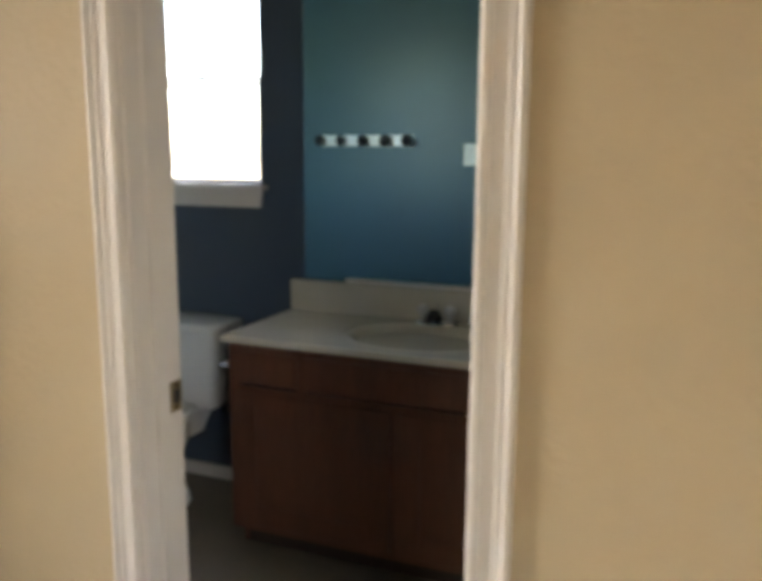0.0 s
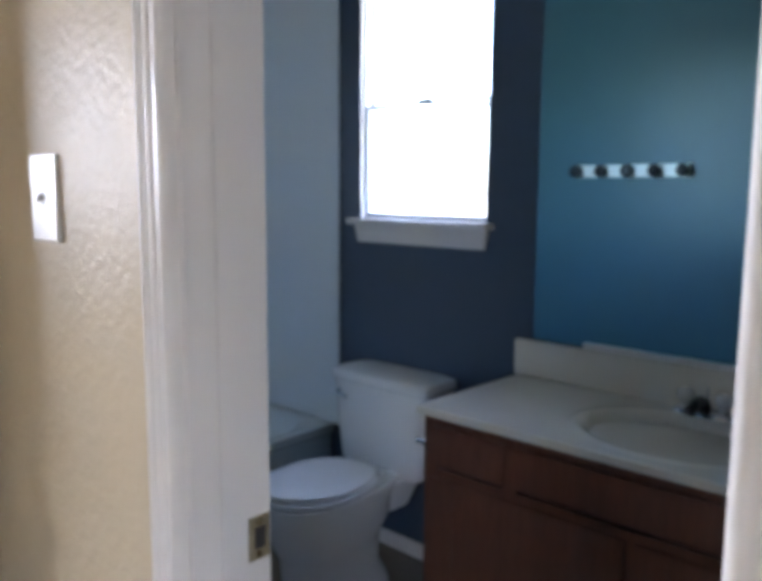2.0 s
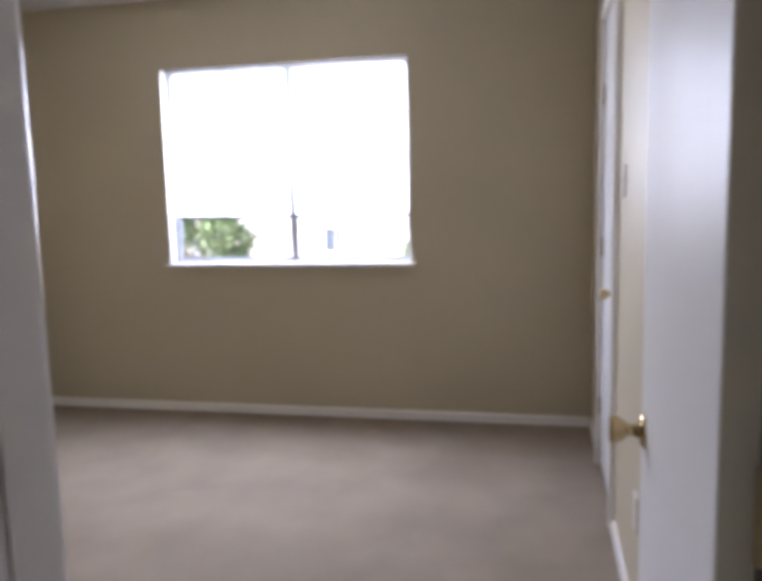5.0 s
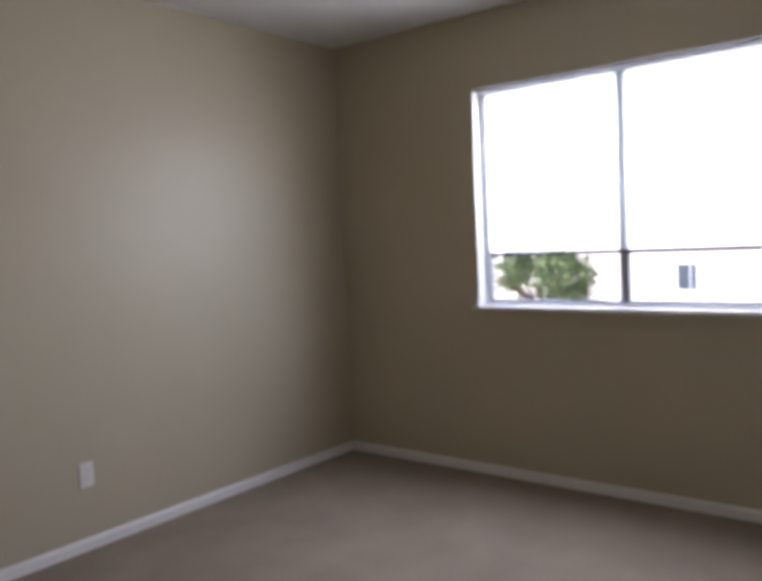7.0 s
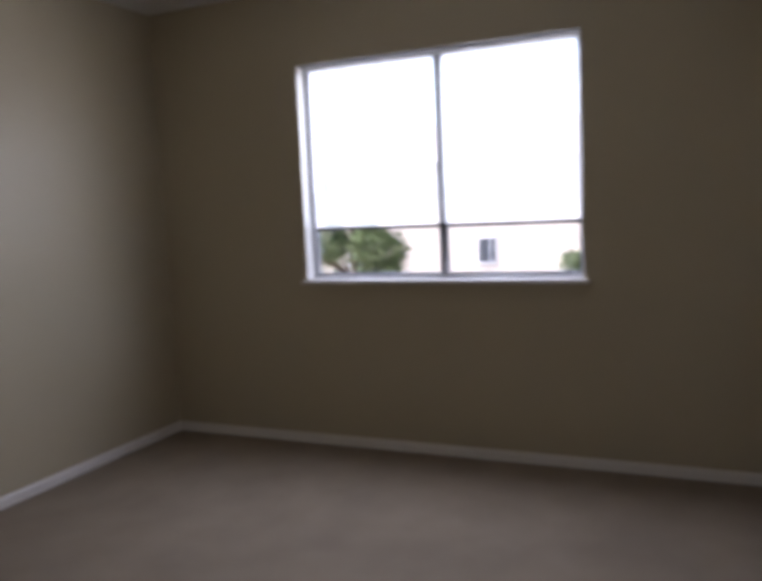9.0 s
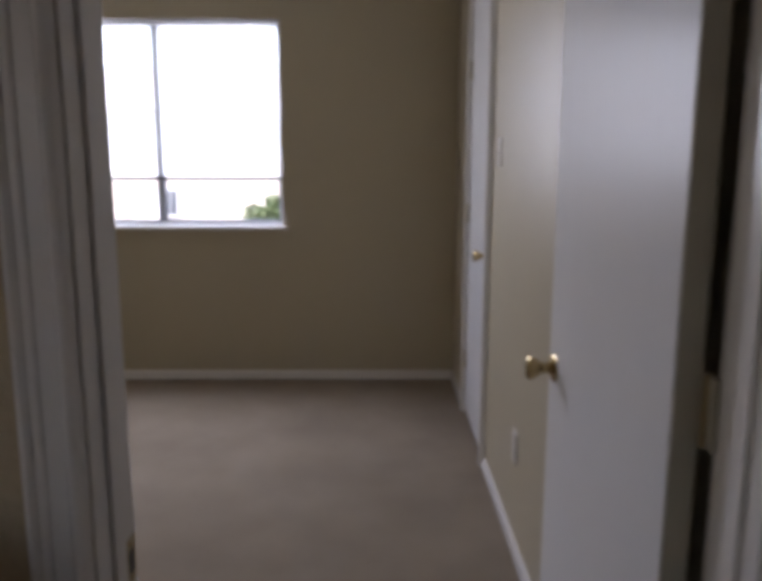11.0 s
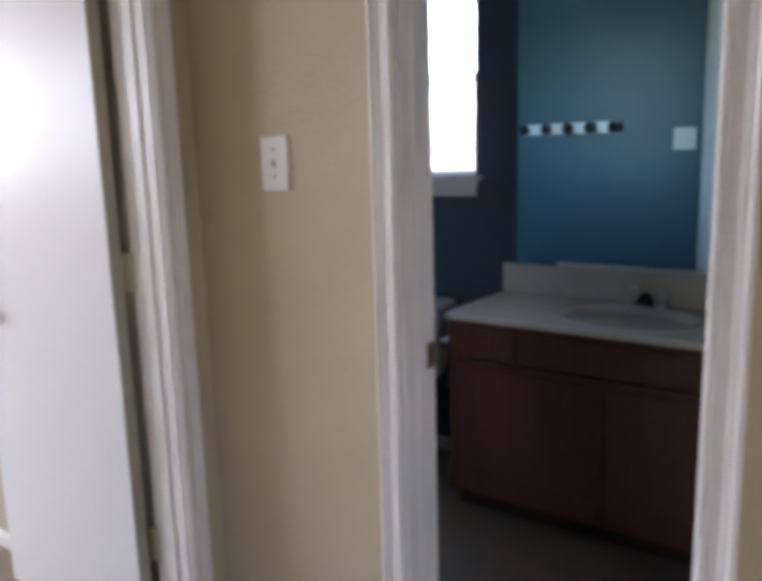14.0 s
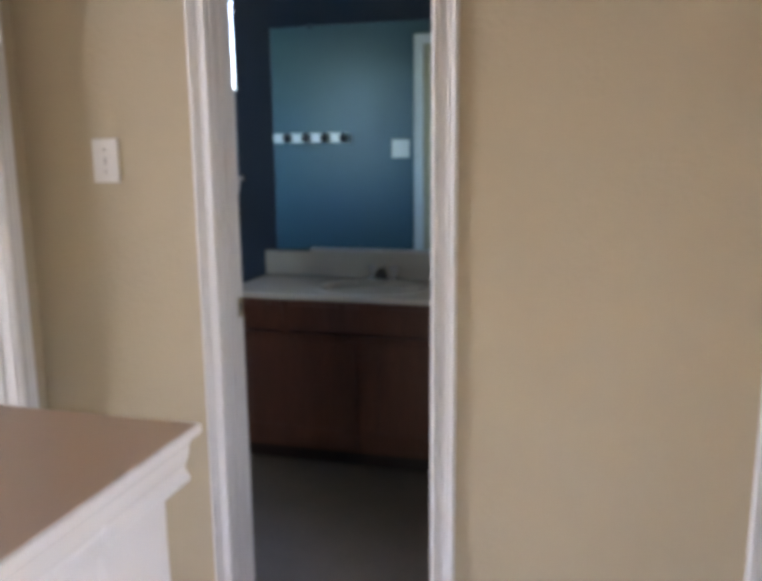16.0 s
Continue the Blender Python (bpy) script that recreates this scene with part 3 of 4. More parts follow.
part("base", loft(bmesh.new(), [oval(0.035, 1.535, CH + 0.0008, 0.082, 0.027, 3), oval(0.035, 1.535, CH + 0.012, 0.080, 0.025, 3), oval(0.035, 1.535, CH + 0.020, 0.066, 0.018, 3)]), M_CHROME, tap, smooth=True)
part("spout", tube(bmesh.new(), [(0.035, 1.535, CH + 0.015), (0.035, 1.528, CH + 0.034), (0.035, 1.505, CH + 0.045), (0.035, 1.465, CH + 0.043), (0.035, 1.435, CH + 0.034), (0.035, 1.430, CH + 0.024)],
                   [0.020, 0.019, 0.017, 0.015, 0.014, 0.013]), M_SPOUT, tap, "chrome spout, coloured dark for what it reflects", smooth=True)
for hx_ in (-0.051, 0.051):
    hnd = part("handle", lathe(bmesh.new(), [(0, 0.014), (0.012, 0.012), (0.018, 0.012), (0.022, 0.020), (0.034, 0.024), (0.048, 0.021), (0.052, 0.012), (0.053, 0)], (0.035 + hx_, 1.535, CH + 0.016), (0, 0, 1), 10), M_KNOB, tap, "clear acrylic tap knob", smooth=True)
    part("cap", lathe(bmesh.new(), [(0, 0.009), (0.002, 0.009), (0.003, 0)], (0.035 + hx_, 1.535, CH + 0.069), (0, 0, 1), 12), M_PLATE, hnd)
part("lift_rod", tube(bmesh.new(), [(0.035, 1.556, CH + 0.015), (0.035, 1.558, CH + 0.075)], 0.0025, 8), M_CHROME, tap)

# mirror with its bottom channel
MX0, MX1, MZ0, MZ1 = -0.524, 0.600, CH + 0.121, 1.950
mir = thing("wall_mirror", (0.04, YN, 1.4), "large plain frameless mirror over the vanity, reflecting the blue wall", "mirror")
part("glass", box(MX0, MX1, YN - 0.006, YN - 0.001, MZ0, MZ1), M_MIRROR, mir)
part("channel", box(-0.345, MX1, YN - 0.019, YN - 0.0065, MZ0 - 0.002, MZ0 + 0.013), M_BOARD, mir, "white plastic mirror channel", bevel=0.002)
for cx_ in (MX0 + 0.2, MX1 - 0.2):
    part("clip", box(cx_ - 0.01, cx_ + 0.01, YN - 0.009, YN - 0.0062, MZ1 - 0.012, MZ1 + 0.008), M_CHROME, mir)

# row of hooks on the wall that the mirror shows
rack = thing("hook_rack", (-0.901, T, 1.473), "white board with five round black coat hooks on the blue wall", "coat rack")
part("board", box(-1.196, -0.606, T + 0.0005, T + 0.016, 1.443, 1.503), M_BOARD, rack, bevel=0.004)
for i in range(5):
    part("hook", lathe(bmesh.new(), [(0, 0.020), (0.006, 0.020), (0.010, 0.011), (0.026, 0.011), (0.032, 0.024), (0.042, 0.031), (0.052, 0.029), (0.058, 0.018), (0.060, 0)], (-1.171 + 0.135 * i, T + 0.016, 1.473), (0, 1, 0), 20),
         M_BLACK, rack, "black round hook knob", smooth=True)

# toilet
TXC = -1.03
wc = thing("toilet", (TXC, 1.3, 0), "white two-piece toilet with its lid down between tub and vanity", "toilet")
tank = bmesh.new()
loft(tank, [oval(TXC, 1.492, 0.375, 0.175, 0.080, 6), oval(TXC, 1.490, 0.395, 0.195, 0.088, 6), oval(TXC, 1.488, 0.55, 0.212, 0.095, 6), oval(TXC, 1.487, 0.688, 0.222, 0.099, 6)])
part("tank", tank, M_PORC, wc, smooth=True)
lid = bmesh.new()
loft(lid, [oval(TXC, 1.487, 0.689, 0.228, 0.103, 6), oval(TXC, 1.487, 0.697, 0.236, 0.109, 6), oval(TXC, 1.487, 0.716, 0.236, 0.109, 6), oval(TXC, 1.487, 0.726, 0.228, 0.102, 6), oval(TXC, 1.487, 0.730, 0.205, 0.085, 6)])
part("tank_lid", lid, M_PORC, wc, smooth=True)
lever = bmesh.new()
lathe(lever, [(0, 0.014), (0.006, 0.014), (0.010, 0.009), (0.018, 0.008), (0.019, 0)], (TXC - 0.175, 1.392, 0.645), (0, -1, 0), 16)
tube(lever, [(TXC - 0.178, 1.377, 0.645), (TXC - 0.150, 1.373, 0.642), (TXC - 0.118, 1.373, 0.636)], [0.007, 0.006, 0.0075], 10)
part("flush_lever", lever, M_CHROME, wc, "chrome flush lever", smooth=True)
BY = 1.135
bowl = bmesh.new()
loft(bowl, [oval(TXC, 1.19, 0.0, 0.118, 0.235, 2.8), oval(TXC, 1.19, 0.03, 0.114, 0.228, 2.8), oval(TXC, 1.19, 0.10, 0.092, 0.192, 2.6), oval(TXC, 1.17, 0.20, 0.108, 0.190, 2.3, back=0.22), oval(TXC, 1.15, 0.28, 0.156, 0.216, 2.2, back=0.27),
            oval(TXC, BY, 0.34, 0.154, 0.216, 2.2, back=0.30), oval(TXC, BY, 0.385, 0.163, 0.228, 2.2, back=0.34), oval(TXC, BY, 0.400, 0.160, 0.225, 2.2, back=0.34)])
part("bowl", bowl, M_PORC, wc, smooth=True)
part("shelf", loft(bmesh.new(), [oval(TXC, 1.44, 0.26, 0.085, 0.09, 3), oval(TXC, 1.45, 0.33, 0.105, 0.11, 3.5), oval(TXC, 1.46, 0.374, 0.125, 0.12, 4)]), M_PORC, wc, smooth=True)
part("seat", loft(bmesh.new(), [oval(TXC, BY, 0.4015, 0.160, 0.212, 2.1, back=0.20), oval(TXC, BY, 0.406, 0.166, 0.218, 2.1, back=0.205), oval(TXC, BY, 0.416, 0.166, 0.218, 2.1, back=0.205), oval(TXC, BY, 0.420, 0.160, 0.214, 2.1, back=0.20)]), M_SEAT, wc, smooth=True)
part("lid", loft(bmesh.new(), [oval(TXC, BY, 0.4270, 0.131, 0.194, 2.1, back=0.19), oval(TXC, BY, 0.429, 0.156, 0.208, 2.1, back=0.20), oval(TXC, BY, 0.437, 0.156, 0.207, 2.1, back=0.20), oval(TXC, BY, 0.443, 0.143, 0.190, 2.1, back=0.185),
                               oval(TXC, BY, 0.446, 0.089, 0.119, 2.1, back=0.12)]), M_SEAT, wc, smooth=True)
for sx in (-0.075, 0.075):
    part("seat_hinge", lathe(bmesh.new(), [(0, 0.014), (0.012, 0.014), (0.016, 0.009), (0.022, 0.009), (0.024, 0)], (TXC + sx, 1.352, 0.401), (0, 0, 1), 14), M_SEAT, wc, smooth=True)
    part("bolt_cap", lathe(bmesh.new(), [(0, 0.014), (0.008, 0.013), (0.016, 0.008), (0.018, 0)], (TXC + sx * 1.45, 1.24, 0.0), (0, 0, 1), 14), M_PORC, wc, smooth=True)
valve = thing("shutoff_valve", (-0.80, YN, 0.16), "small chrome shut-off valve with a supply line behind the toilet", "valve")
part("valve_body", lathe(bmesh.new(), [(0, 0.024), (0.003, 0.024), (0.004, 0.008), (0.05, 0.008), (0.052, 0.015), (0.068, 0.015), (0.07, 0)], (-0.80, YN, 0.16), (0, -1, 0), 14), M_CHROME, valve, smooth=True)
part("supply_line", tube(bmesh.new(), [(-0.80, YN - 0.045, 0.165), (-0.80, YN - 0.05, 0.24), (-0.83, YN - 0.07, 0.32), (-0.87, YN - 0.09, 0.378)], 0.005, 8), M_CHROME, valve, smooth=True)

holder = thing("paper_holder", (VX0, 1.20, 0.66), "small chrome toilet paper holder on the side of the vanity", "paper holder")
for dy in (-0.06, 0.06):
    part("post", lathe(bmesh.new(), [(0, 0.016), (0.004, 0.016), (0.008, 0.008), (0.045, 0.007), (0.052, 0.010), (0.056, 0)], (VX0, 1.20 + dy, 0.66), (-1, 0, 0), 16), M_CHROME, holder, smooth=True)
part("roller", tube(bmesh.new(), [(VX0 - 0.046, 1.142, 0.66), (VX0 - 0.046, 1.258, 0.66)], 0.006, 12), M_PLATE, holder)

# bathtub and surround
UX0, UX1, UZ = -2.128, -1.440, 0.422
tub = thing("bathtub", (-1.79, 0.86, 0), "white bathtub along the end wall of the bathroom", "bathtub")
ucx, ucy, uhx, uhy = (UX0 + UX1) / 2, (T + YN) / 2, (UX1 - UX0) / 2, (YN - T) / 2 - 0.002
tb = bmesh.new()
loft(tb, [oval(ucx, ucy, 0.0, uhx - 0.03, uhy, 60, 96), oval(ucx, ucy, UZ - 0.045, uhx - 0.012, uhy, 60, 96), oval(ucx, ucy, UZ - 0.035, uhx, uhy, 60, 96), oval(ucx, ucy, UZ - 0.006, uhx, uhy, 60, 96), oval(ucx, ucy, UZ, uhx - 0.006, uhy - 0.006, 60, 96),
          oval(ucx, ucy, UZ, uhx - 0.040, uhy - 0.04, 7, 96), oval(ucx, ucy, UZ - 0.012, uhx - 0.052, uhy - 0.055, 5, 96), oval(ucx, ucy, UZ - 0.2, uhx - 0.12, uhy - 0.16, 4, 96), oval(ucx, ucy, UZ - 0.32, uhx - 0.16, uhy - 0.24, 4, 96),
          oval(ucx, ucy, UZ - 0.34, uhx - 0.22, uhy - 0.32, 4, 96)])
part("shell", tb, M_TUB, tub, smooth=True)
part("floor_trim", box(UX1 - 0.028, UX1 - 0.010, T + 0.002, YN - 0.002, 0, 0.028), M_TUB, tub, bevel=0.004)
sur = thing("tub_surround", (-1.79, 0.86, UZ), "glossy white wall panels round the bathtub", "shower surround")
part("panel", box(UX0 - 0.001, UX0 + 0.010, T + 0.012, YN - 0.014, UZ + 0.001, 2.30), M_PANEL, sur, bevel=0.003)
part("panel", box(UX0 + 0.0105, -1.412, YN - 0.013, YN - 0.001, UZ + 0.001, 2.30), M_PANEL, sur, bevel=0.003)
part("panel", box(UX0 + 0.0105, -1.475, T + 0.001, T + 0.012, UZ + 0.001, 2.30), M_PANEL, sur, bevel=0.003)
part("corner_cove", tube(bmesh.new(), [(UX0 + 0.012, YN - 0.015, UZ + 0.004), (UX0 + 0.012, YN - 0.015, 2.28)], 0.014, 12), M_PANEL, sur, smooth=True)


def sash_window(name, x0, x1, z0, z1, y0, rail):
    """A vertically sliding window in a wall of constant y; the upper sash stands further out."""
    root = tagged(new(name), kind="structure")
    f = 0.010
    for i, q in enumerate(((x0, x0 + f, z0, z1), (x1 - f, x1, z0, z1), (x0 + f, x1 - f, z0, z0 + f), (x0 + f, x1 - f, z1 - f, z1))):
        part("window_frame", box(q[0], q[1], y0, y0 + 0.07, q[2], q[3]), M_VFRAME, root, bevel=0.002)
    for (a, b, yy, nm) in ((z0 + f, rail + 0.014, y0 + 0.008, "lower_sash"), (rail - 0.014, z1 - f, y0 + 0.038, "upper_sash")):
        s = bmesh.new()
        g = 0.011
        for q in ((x0 + f, x0 + f + g, a, b), (x1 - f - g, x1 - f, a, b), (x0 + f + g, x1 - f - g, a, a + g), (x0 + f + g, x1 - f - g, b - g, b)):
            add_box(s, q[0], q[1], yy, yy + 0.026, q[2], q[3])
        sash = part(nm, s, M_VFRAME, root, bevel=0.0015)
        pane = part("pane", box(x0 + f + g, x1 - f - g, yy + 0.011, yy + 0.015, a + g, b - g), M_GLASS, sash)
        pane.visible_shadow = False
    part("sash_lock", box((x0 + x1) / 2 - 0.03, (x0 + x1) / 2 + 0.03, y0 + 0.002, y0 + 0.02, rail + 0.014, rail + 0.026), M_VFRAME, root, bevel=0.002)
    return root


bw = sash_window("window_1", -1.30, -0.719, 1.265, 2.12, YN + 0.015, 1.668)
part("window_sill", box(-1.338, -0.690, YN - 0.048, YN + 0.015, 1.243, 1.2645), M_TRIM, bw, bevel=0.004)
ap = bmesh.new()
loft(ap, [[(-1.300, YN - 0.0005, 1.176), (-0.720, YN - 0.0005, 1.176), (-0.720, YN - 0.014, 1.176), (-1.300, YN - 0.014, 1.176)],
          [(-1.316, YN - 0.0005, 1.2425), (-0.707, YN - 0.0005, 1.2425), (-0.707, YN - 0.020, 1.2425), (-1.316, YN - 0.020, 1.2425)]])
part("apron", ap, M_TRIM, bw)

# bedroom window with a sheer shade drawn three quarters down
win = tagged(new("window_2"), kind="structure")
fx0, fx1 = BW - 0.130, BW - 0.075
f = 0.020
ZR = 1.258
YM = -1.835
for q in ((WY0, WY0 + f, WZ0, WZ1), (WY1 - f, WY1, WZ0, WZ1), (WY0 + f, WY1 - f, WZ0, WZ0 + f), (WY0 + f, WY1 - f, WZ1 - f, WZ1)):
    part("window_frame", box(fx0, fx1, q[0], q[1], q[2], q[3]), M_VFRAME, win, bevel=0.002)
part("mullion", box(fx0 + 0.012, fx1 - 0.006, YM - 0.018, YM + 0.018, WZ0 + f, WZ1 - f), M_ALU, win, "grey metal meeting stile", bevel=0.002)
for ya, yb_ in ((WY0 + f, YM - 0.013), (YM + 0.013, WY1 - f)):
    s = bmesh.new()
    g = 0.012
    for q in ((ya, ya + g, WZ0 + f, WZ1 - f), (yb_ - g, yb_, WZ0 + f, WZ1 - f), (ya + g, yb_ - g, WZ0 + f, WZ0 + f + g), (ya + g, yb_ - g, WZ1 - f - g, WZ1 - f)):
        add_box(s, fx0 + 0.018, fx0 + 0.038, q[0], q[1], q[2], q[3])
    sash = part("sash", s, M_ALU, win)
    pane = part("pane", box(fx0 + 0.026, fx0 + 0.030, ya + g, yb_ - g, WZ0 + f + g, WZ1 - f - g), M_GLASS, sash)
    pane.visible_shadow = False
part("window_sill", box(BW - 0.075, BW + 0.036, WY0 - 0.030, WY1 + 0.030, WZ0 - 0.020, WZ0 + 0.0015), M_TRIM, win, bevel=0.004)
part("apron", box(BW + 0.0005, BW + 0.014, WY0 - 0.010, WY1 + 0.010, WZ0 - 0.066, WZ0 - 0.0205), M_BED, win, "apron board painted as the wall", bevel=0.003)
shade = thing("roller_shade", (BW - 0.055, -1.85, WZ1), "sheer white roller shade lowered most of the bedroom window", "window shade")
part("roller", tube(bmesh.new(), [(BW - 0.060, WY0 + 0.012, WZ1 - 0.012), (BW - 0.060, WY1 - 0.012, WZ1 - 0.012)], 0.010, 16), M_VFRAME, shade, smooth=True)
part("cloth", box(BW - 0.0705, BW - 0.0700, WY0 + 0.035, WY1 - 0.012, ZR, WZ1 - 0.006), M_SHADE, shade)
part("bottom_bar", box(BW - 0.0750, BW - 0.0655, WY0 + 0.033, WY1 - 0.010, ZR - 0.010, ZR + 0.010), M_BAR, shade, "dark grey bottom bar", bevel=0.002)
# dark strip added under the head for the shade of the backlit reveal
part("head_shade_strip", box(BW - 0.030, BW - 0.012, WY0 + 0.002, WY1 - 0.002, WZ1 - 0.006, WZ1 - 0.0005), M_BAR, shade, "dark grey strip for the shade under the window head")
part("pull_cord", tube(bmesh.new(), [(BW - 0.060, WY0 + 0.115, 1.74), (BW - 0.060, WY0 + 0.118, 1.42)], 0.0055, 6), M_BAR, shade)


def sky_lamp(name, at, toward, w, h, watts, spread=180):
    """An area lamp in a window's opening, for the sky's light."""
    lamp = new(name, bpy.data.lights.new(name, "AREA"))
    lamp.data.shape, lamp.data.size, lamp.data.size_y, lamp.data.energy, lamp.data.color, lamp.data.spread = "RECTANGLE", w, h, watts, (0.82, 0.91, 1.0), radians(spread)
    lamp.matrix_world = look(at, toward)


LZ0 = ZR + 0.006
sky_lamp("sky_light_bedroom", (BW - 0.26, (WY0 + WY1) / 2, (LZ0 + WZ1 - 0.02) / 2), (BW + 2, (WY0 + WY1) / 2, (LZ0 + WZ1 - 0.02) / 2 - 0.6), WY1 - WY0 - 0.01, WZ1 - 0.02 - LZ0, 8.0, 150)
sky_lamp("sky_light_bathroom", (-1.015, YN + 0.132, 1.692), (-1.015, 0, 1.692), 0.565, 0.85, 0.20)

# ---- half wall beside the stairs ----
LX, LY, LZ = 0.505, -1.047, 1.056
ledge = thing("half_wall", (0.2, -2.2, 0), "low white stair wall with a wide tan top and moulded white edge", "half wall")
part("body", box(HX, LX - 0.034, BS, LY - 0.034, 0, LZ - 0.0835), M_TRIM, ledge)
part("core", box(HX, LX - 0.045, BS, LY - 0.045, LZ - 0.083, LZ - 0.0065), M_TRIM, ledge)
part("cap", box(HX, LX - 0.005, BS, LY - 0.005, LZ - 0.006, LZ + 0.0012), M_CAP, ledge, "tan painted top board")
NOSING = [(0, 0), (0, 0.039), (0.002, 0.0415), (0.007, 0.0425), (0.012, 0.0415), (0.0145, 0.038), (0.0145, 0)]
CROWN = [(0, 0), (0, 0.027), (0.010, 0.027), (0.014, 0.0245), (0.024, 0.0235), (0.033, 0.021), (0.040, 0.018), (0.045, 0.0175), (0.050, 0.0205), (0.055, 0.0235), (0.060, 0.023), (0.064, 0.018), (0.068, 0.013), (0.068, 0)]
for name_, prof, zt, mat_label in (("nosing", NOSING, LZ + 0.0006, "rounded white nosing round the top"), ("edge_moulding", CROWN, LZ - 0.0142, "white crown moulding under the edge")):
    part(name_, strip(bmesh.new(), [(u, h - 0.042) for u, h in prof], (LX, LY, zt), (LX, BS, zt), (0, 0, -1), (1, 0, 0)), M_TRIM, ledge, mat_label)
    part(name_, strip(bmesh.new(), [(u, h - 0.042) for u, h in prof], (HX, LY, zt), (LX - 0.042, LY, zt), (0, 0, -1), (0, 1, 0)), M_TRIM, ledge, mat_label)

# ---- unseen windows, added to light the hall from behind the walk ----


def unseen_window(name, along, a0, a1, b, z0, z1, m):
    root = tagged(new(name), kind="structure")
    for q in ((a0, a0 + m, z0, z1), (a1 - m, a1, z0, z1), (a0 + m, a1 - m, z0, z0 + m), (a0 + m, a1 - m, z1 - m, z1), ((a0 + a1 - m) / 2, (a0 + a1 + m) / 2, z0 + m, z1 - m)):
        part("window_frame", box(q[0], q[1], b, b + 0.04, q[2], q[3]) if along == "x" else box(b, b + 0.04, q[0], q[1], q[2], q[3]), M_VFRAME, root)
    pane = part("pane", box(a0 + m, a1 - m, b + 0.018, b + 0.022, z0 + m, z1 - m) if along == "x" else box(b + 0.018, b + 0.022, a0 + m, a1 - m, z0 + m, z1 - m), M_GLASS, root)
    pane.visible_shadow = False


unseen_window("unseen_window_1", "x", 0.55, 1.07, BS - 0.10, 0.25, 1.25, 0.04)
unseen_window("unseen_window_2", "y", -2.95, -2.05, EX + 0.06, 0.85, 1.80, 0.04)
# fill lamps in the two added openings, brightening the hall
sky_lamp("added_light_stairs", (0.81, BS - 0.13, 0.75), (0.81, 0, 0.3), 0.5, 0.98, 0.08)
sky_lamp("added_light_hall", (EX + 0.13, -2.5, 1.32), (0, -2.2, 0.4), 0.88, 0.93, 0.55)

# ---- outside ----
GZ = -3.0
tagged(part("ground", box(-900, 900, -900, 900, GZ - 1, GZ), M_GRASS), kind="structure")


def house(at, w, d, h, yaw, label):
    """A two-storey neighbour: walls, hipped roof, windows on its long front; the front faces local +x."""
    root = new("neighbour_house")
    tagged(root, label, "house")
    part("wall", box(-d, 0, -w / 2, w / 2, 0, h), M_STUCCO, root)
    o = 0.45
    r = loft(bmesh.new(), [[(-d - o, -w / 2 - o, h), (o, -w / 2 - o, h), (o, w / 2 + o, h), (-d - o, w / 2 + o, h)], [(-d - o, -w / 2 - o, h + 0.18), (o, -w / 2 - o, h + 0.18), (o, w / 2 + o, h + 0.18), (-d - o, w / 2 + o, h + 0.18)],
                           [(-d / 2 - 0.1, -w / 2 + d / 2, h + 2.1), (-d / 2 + 0.1, -w / 2 + d / 2, h + 2.1), (-d / 2 + 0.1, w / 2 - d / 2, h + 2.1), (-d / 2 - 0.1, w / 2 - d / 2, h + 2.1)]])
    part("roof", r, M_SHINGLE, root)
    k = int(w // 6)
    for s in range(2 if h > 4 else 1):
        for i in range(k):
            y = -w / 2 + (i + 0.5) * w / k
            hw = (0.5, 0.28, 0.4)[i % 3]
            wd = part("window", box(0.0, 0.05, y - hw, y + hw, 1.95 + 2.6 * s, 3.05 + 2.6 * s), M_VFRAME, root)
            part("pane", box(0.0505, 0.06, y - hw + 0.07, y + hw * 0.3, 2.02 + 2.6 * s, 2.98 + 2.6 * s), M_PANE_DARK, wd)
            part("pane", box(0.0505, 0.06, y + hw * 0.3 + 0.05, y + hw - 0.05, 2.02 + 2.6 * s, 2.98 + 2.6 * s), M_PANE_DARK, wd)
    root.matrix_basis = pose(*at, 0, 0, yaw)
    return root


house((-26, 6.5, GZ), 13, 9, 3.5, -8, "pale stucco single-storey house across the yard with a hipped roof")
house((-30, -11.8, GZ), 24, 9, 6.0, 0, "pale two-storey house beyond the tree")


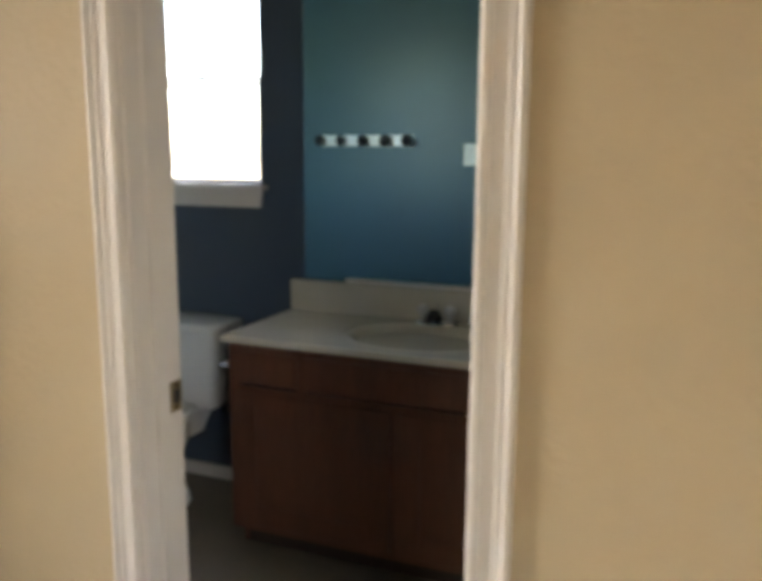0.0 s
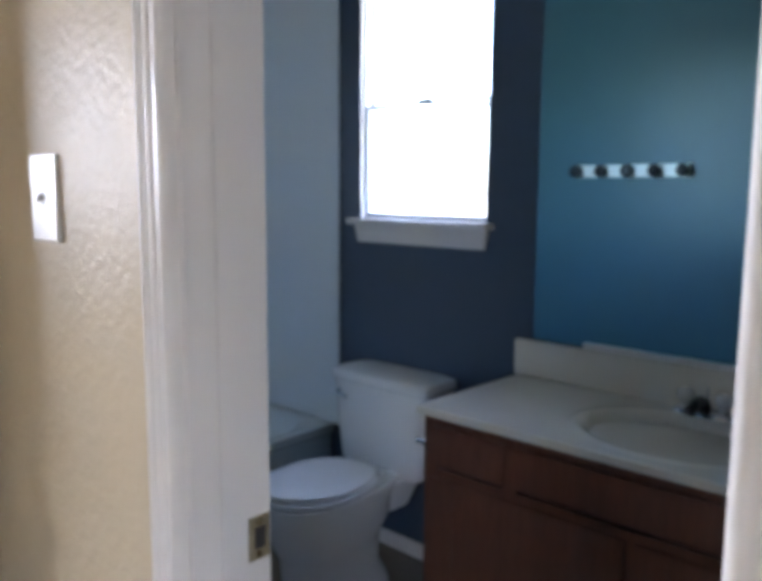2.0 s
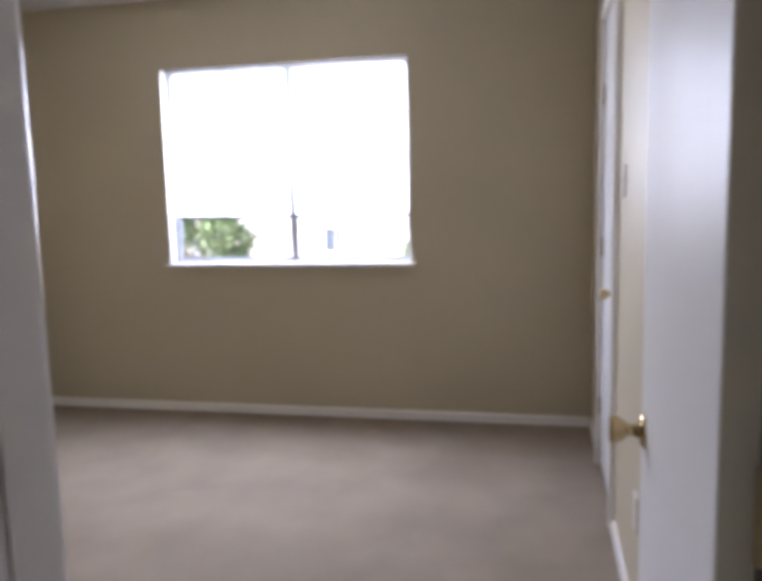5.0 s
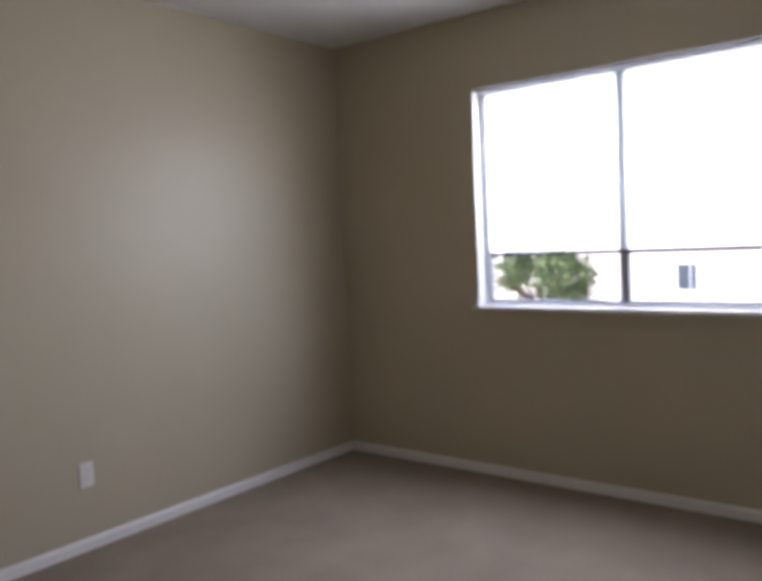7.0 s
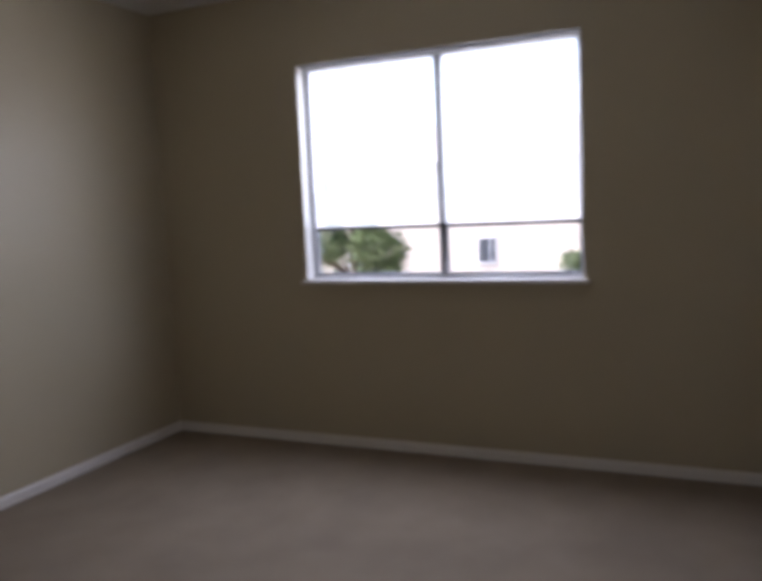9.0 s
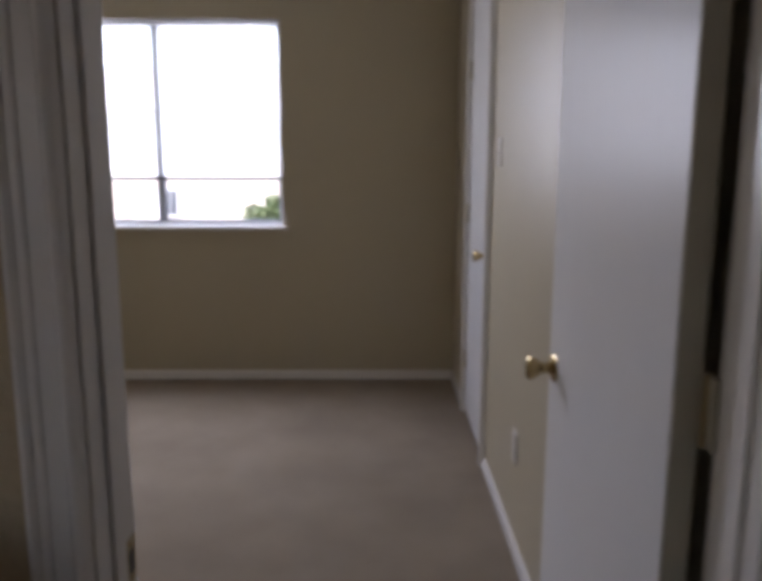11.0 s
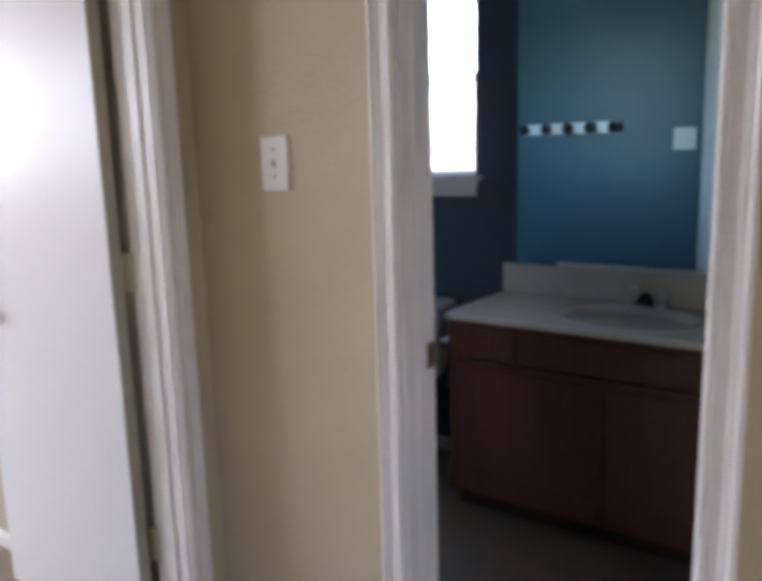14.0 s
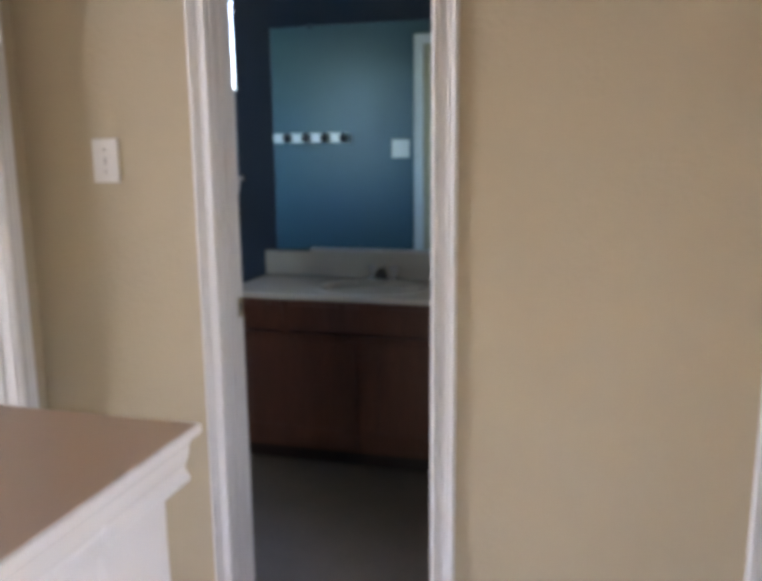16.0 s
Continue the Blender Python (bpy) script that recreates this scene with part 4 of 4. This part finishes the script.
def tree(at, height, crown, seed, label, tall=0.32):
    rng = random.Random(seed)
    root = thing("garden_tree", at, label, "tree")
    x, y, z = at
    tr = bmesh.new()
    tube(tr, [(x, y, z), (x + 0.05, y, z + height * 0.25), (x, y + 0.05, z + height * 0.55), (x + 0.05, y, z + height * 0.85)], [0.17, 0.13, 0.09, 0.03], 10)
    for i in range(9):
        a, b = rng.uniform(0, 6.28), rng.uniform(0.3, 0.7)
        p0 = Vector((x, y, z + height * b))
        p1 = p0 + Vector((math.cos(a), math.sin(a), 0.7)) * crown * rng.uniform(0.5, 0.8)
        tube(tr, [p0, (p0 + p1) / 2 + Vector((0, 0, 0.1)), p1], [0.06, 0.04, 0.015], 6)
    part("trunk", tr, M_BARK, root)
    vs, fs = [], []
    clumps = [(Vector((rng.gauss(0, 0.45), rng.gauss(0, 0.45), rng.gauss(0, tall))) * crown, rng.uniform(0.22, 0.5) * crown) for _ in range(26)]
    c0 = Vector((x, y, z + height * 0.72))
    for c, r in clumps:
        for _ in range(260):
            d = Vector((rng.gauss(0, 1), rng.gauss(0, 1), rng.gauss(0, 1))).normalized()
            p = c0 + c + d * r * rng.uniform(0.6, 1.0)
            u = Vector((rng.gauss(0, 1), rng.gauss(0, 1), rng.gauss(0, 1))).normalized()
            w = u.orthogonal().normalized()
            s = rng.uniform(0.05, 0.10)
            i = len(vs)
            vs += [p - u * s, p - w * s * 0.45, p + u * s, p + w * s * 0.45]
            fs.append((i, i + 1, i + 2, i + 3))
    me = bpy.data.meshes.new("crown")
    me.from_pydata([tuple(v) for v in vs], [], fs)
    me.materials.append(M_LEAF)
    cr = new("crown", me)
    cr.parent = root
    cr.matrix_parent_inverse = root.matrix_basis.inverted()
    return root


tree((-13.5, -6.75, GZ), 4.7, 1.25, 4, "tall leafy green garden tree outside the bedroom window", 0.75)
tree((-20.0, -3.0, GZ), 3.5, 1.0, 9, "small round-topped green tree in front of the fence")
fence = tagged(new("fence"), "weathered wooden board fence along the yard behind the house", "fence")
for i in range(44):
    part("board", box(-19.03, -19.0, -14 + i * 0.5, -14 + i * 0.5 + 0.46, GZ, GZ + 1.75), M_FENCE, fence)
part("rail", box(-18.998, -18.95, -14, 8, GZ + 1.2, GZ + 1.3), M_FENCE, fence)
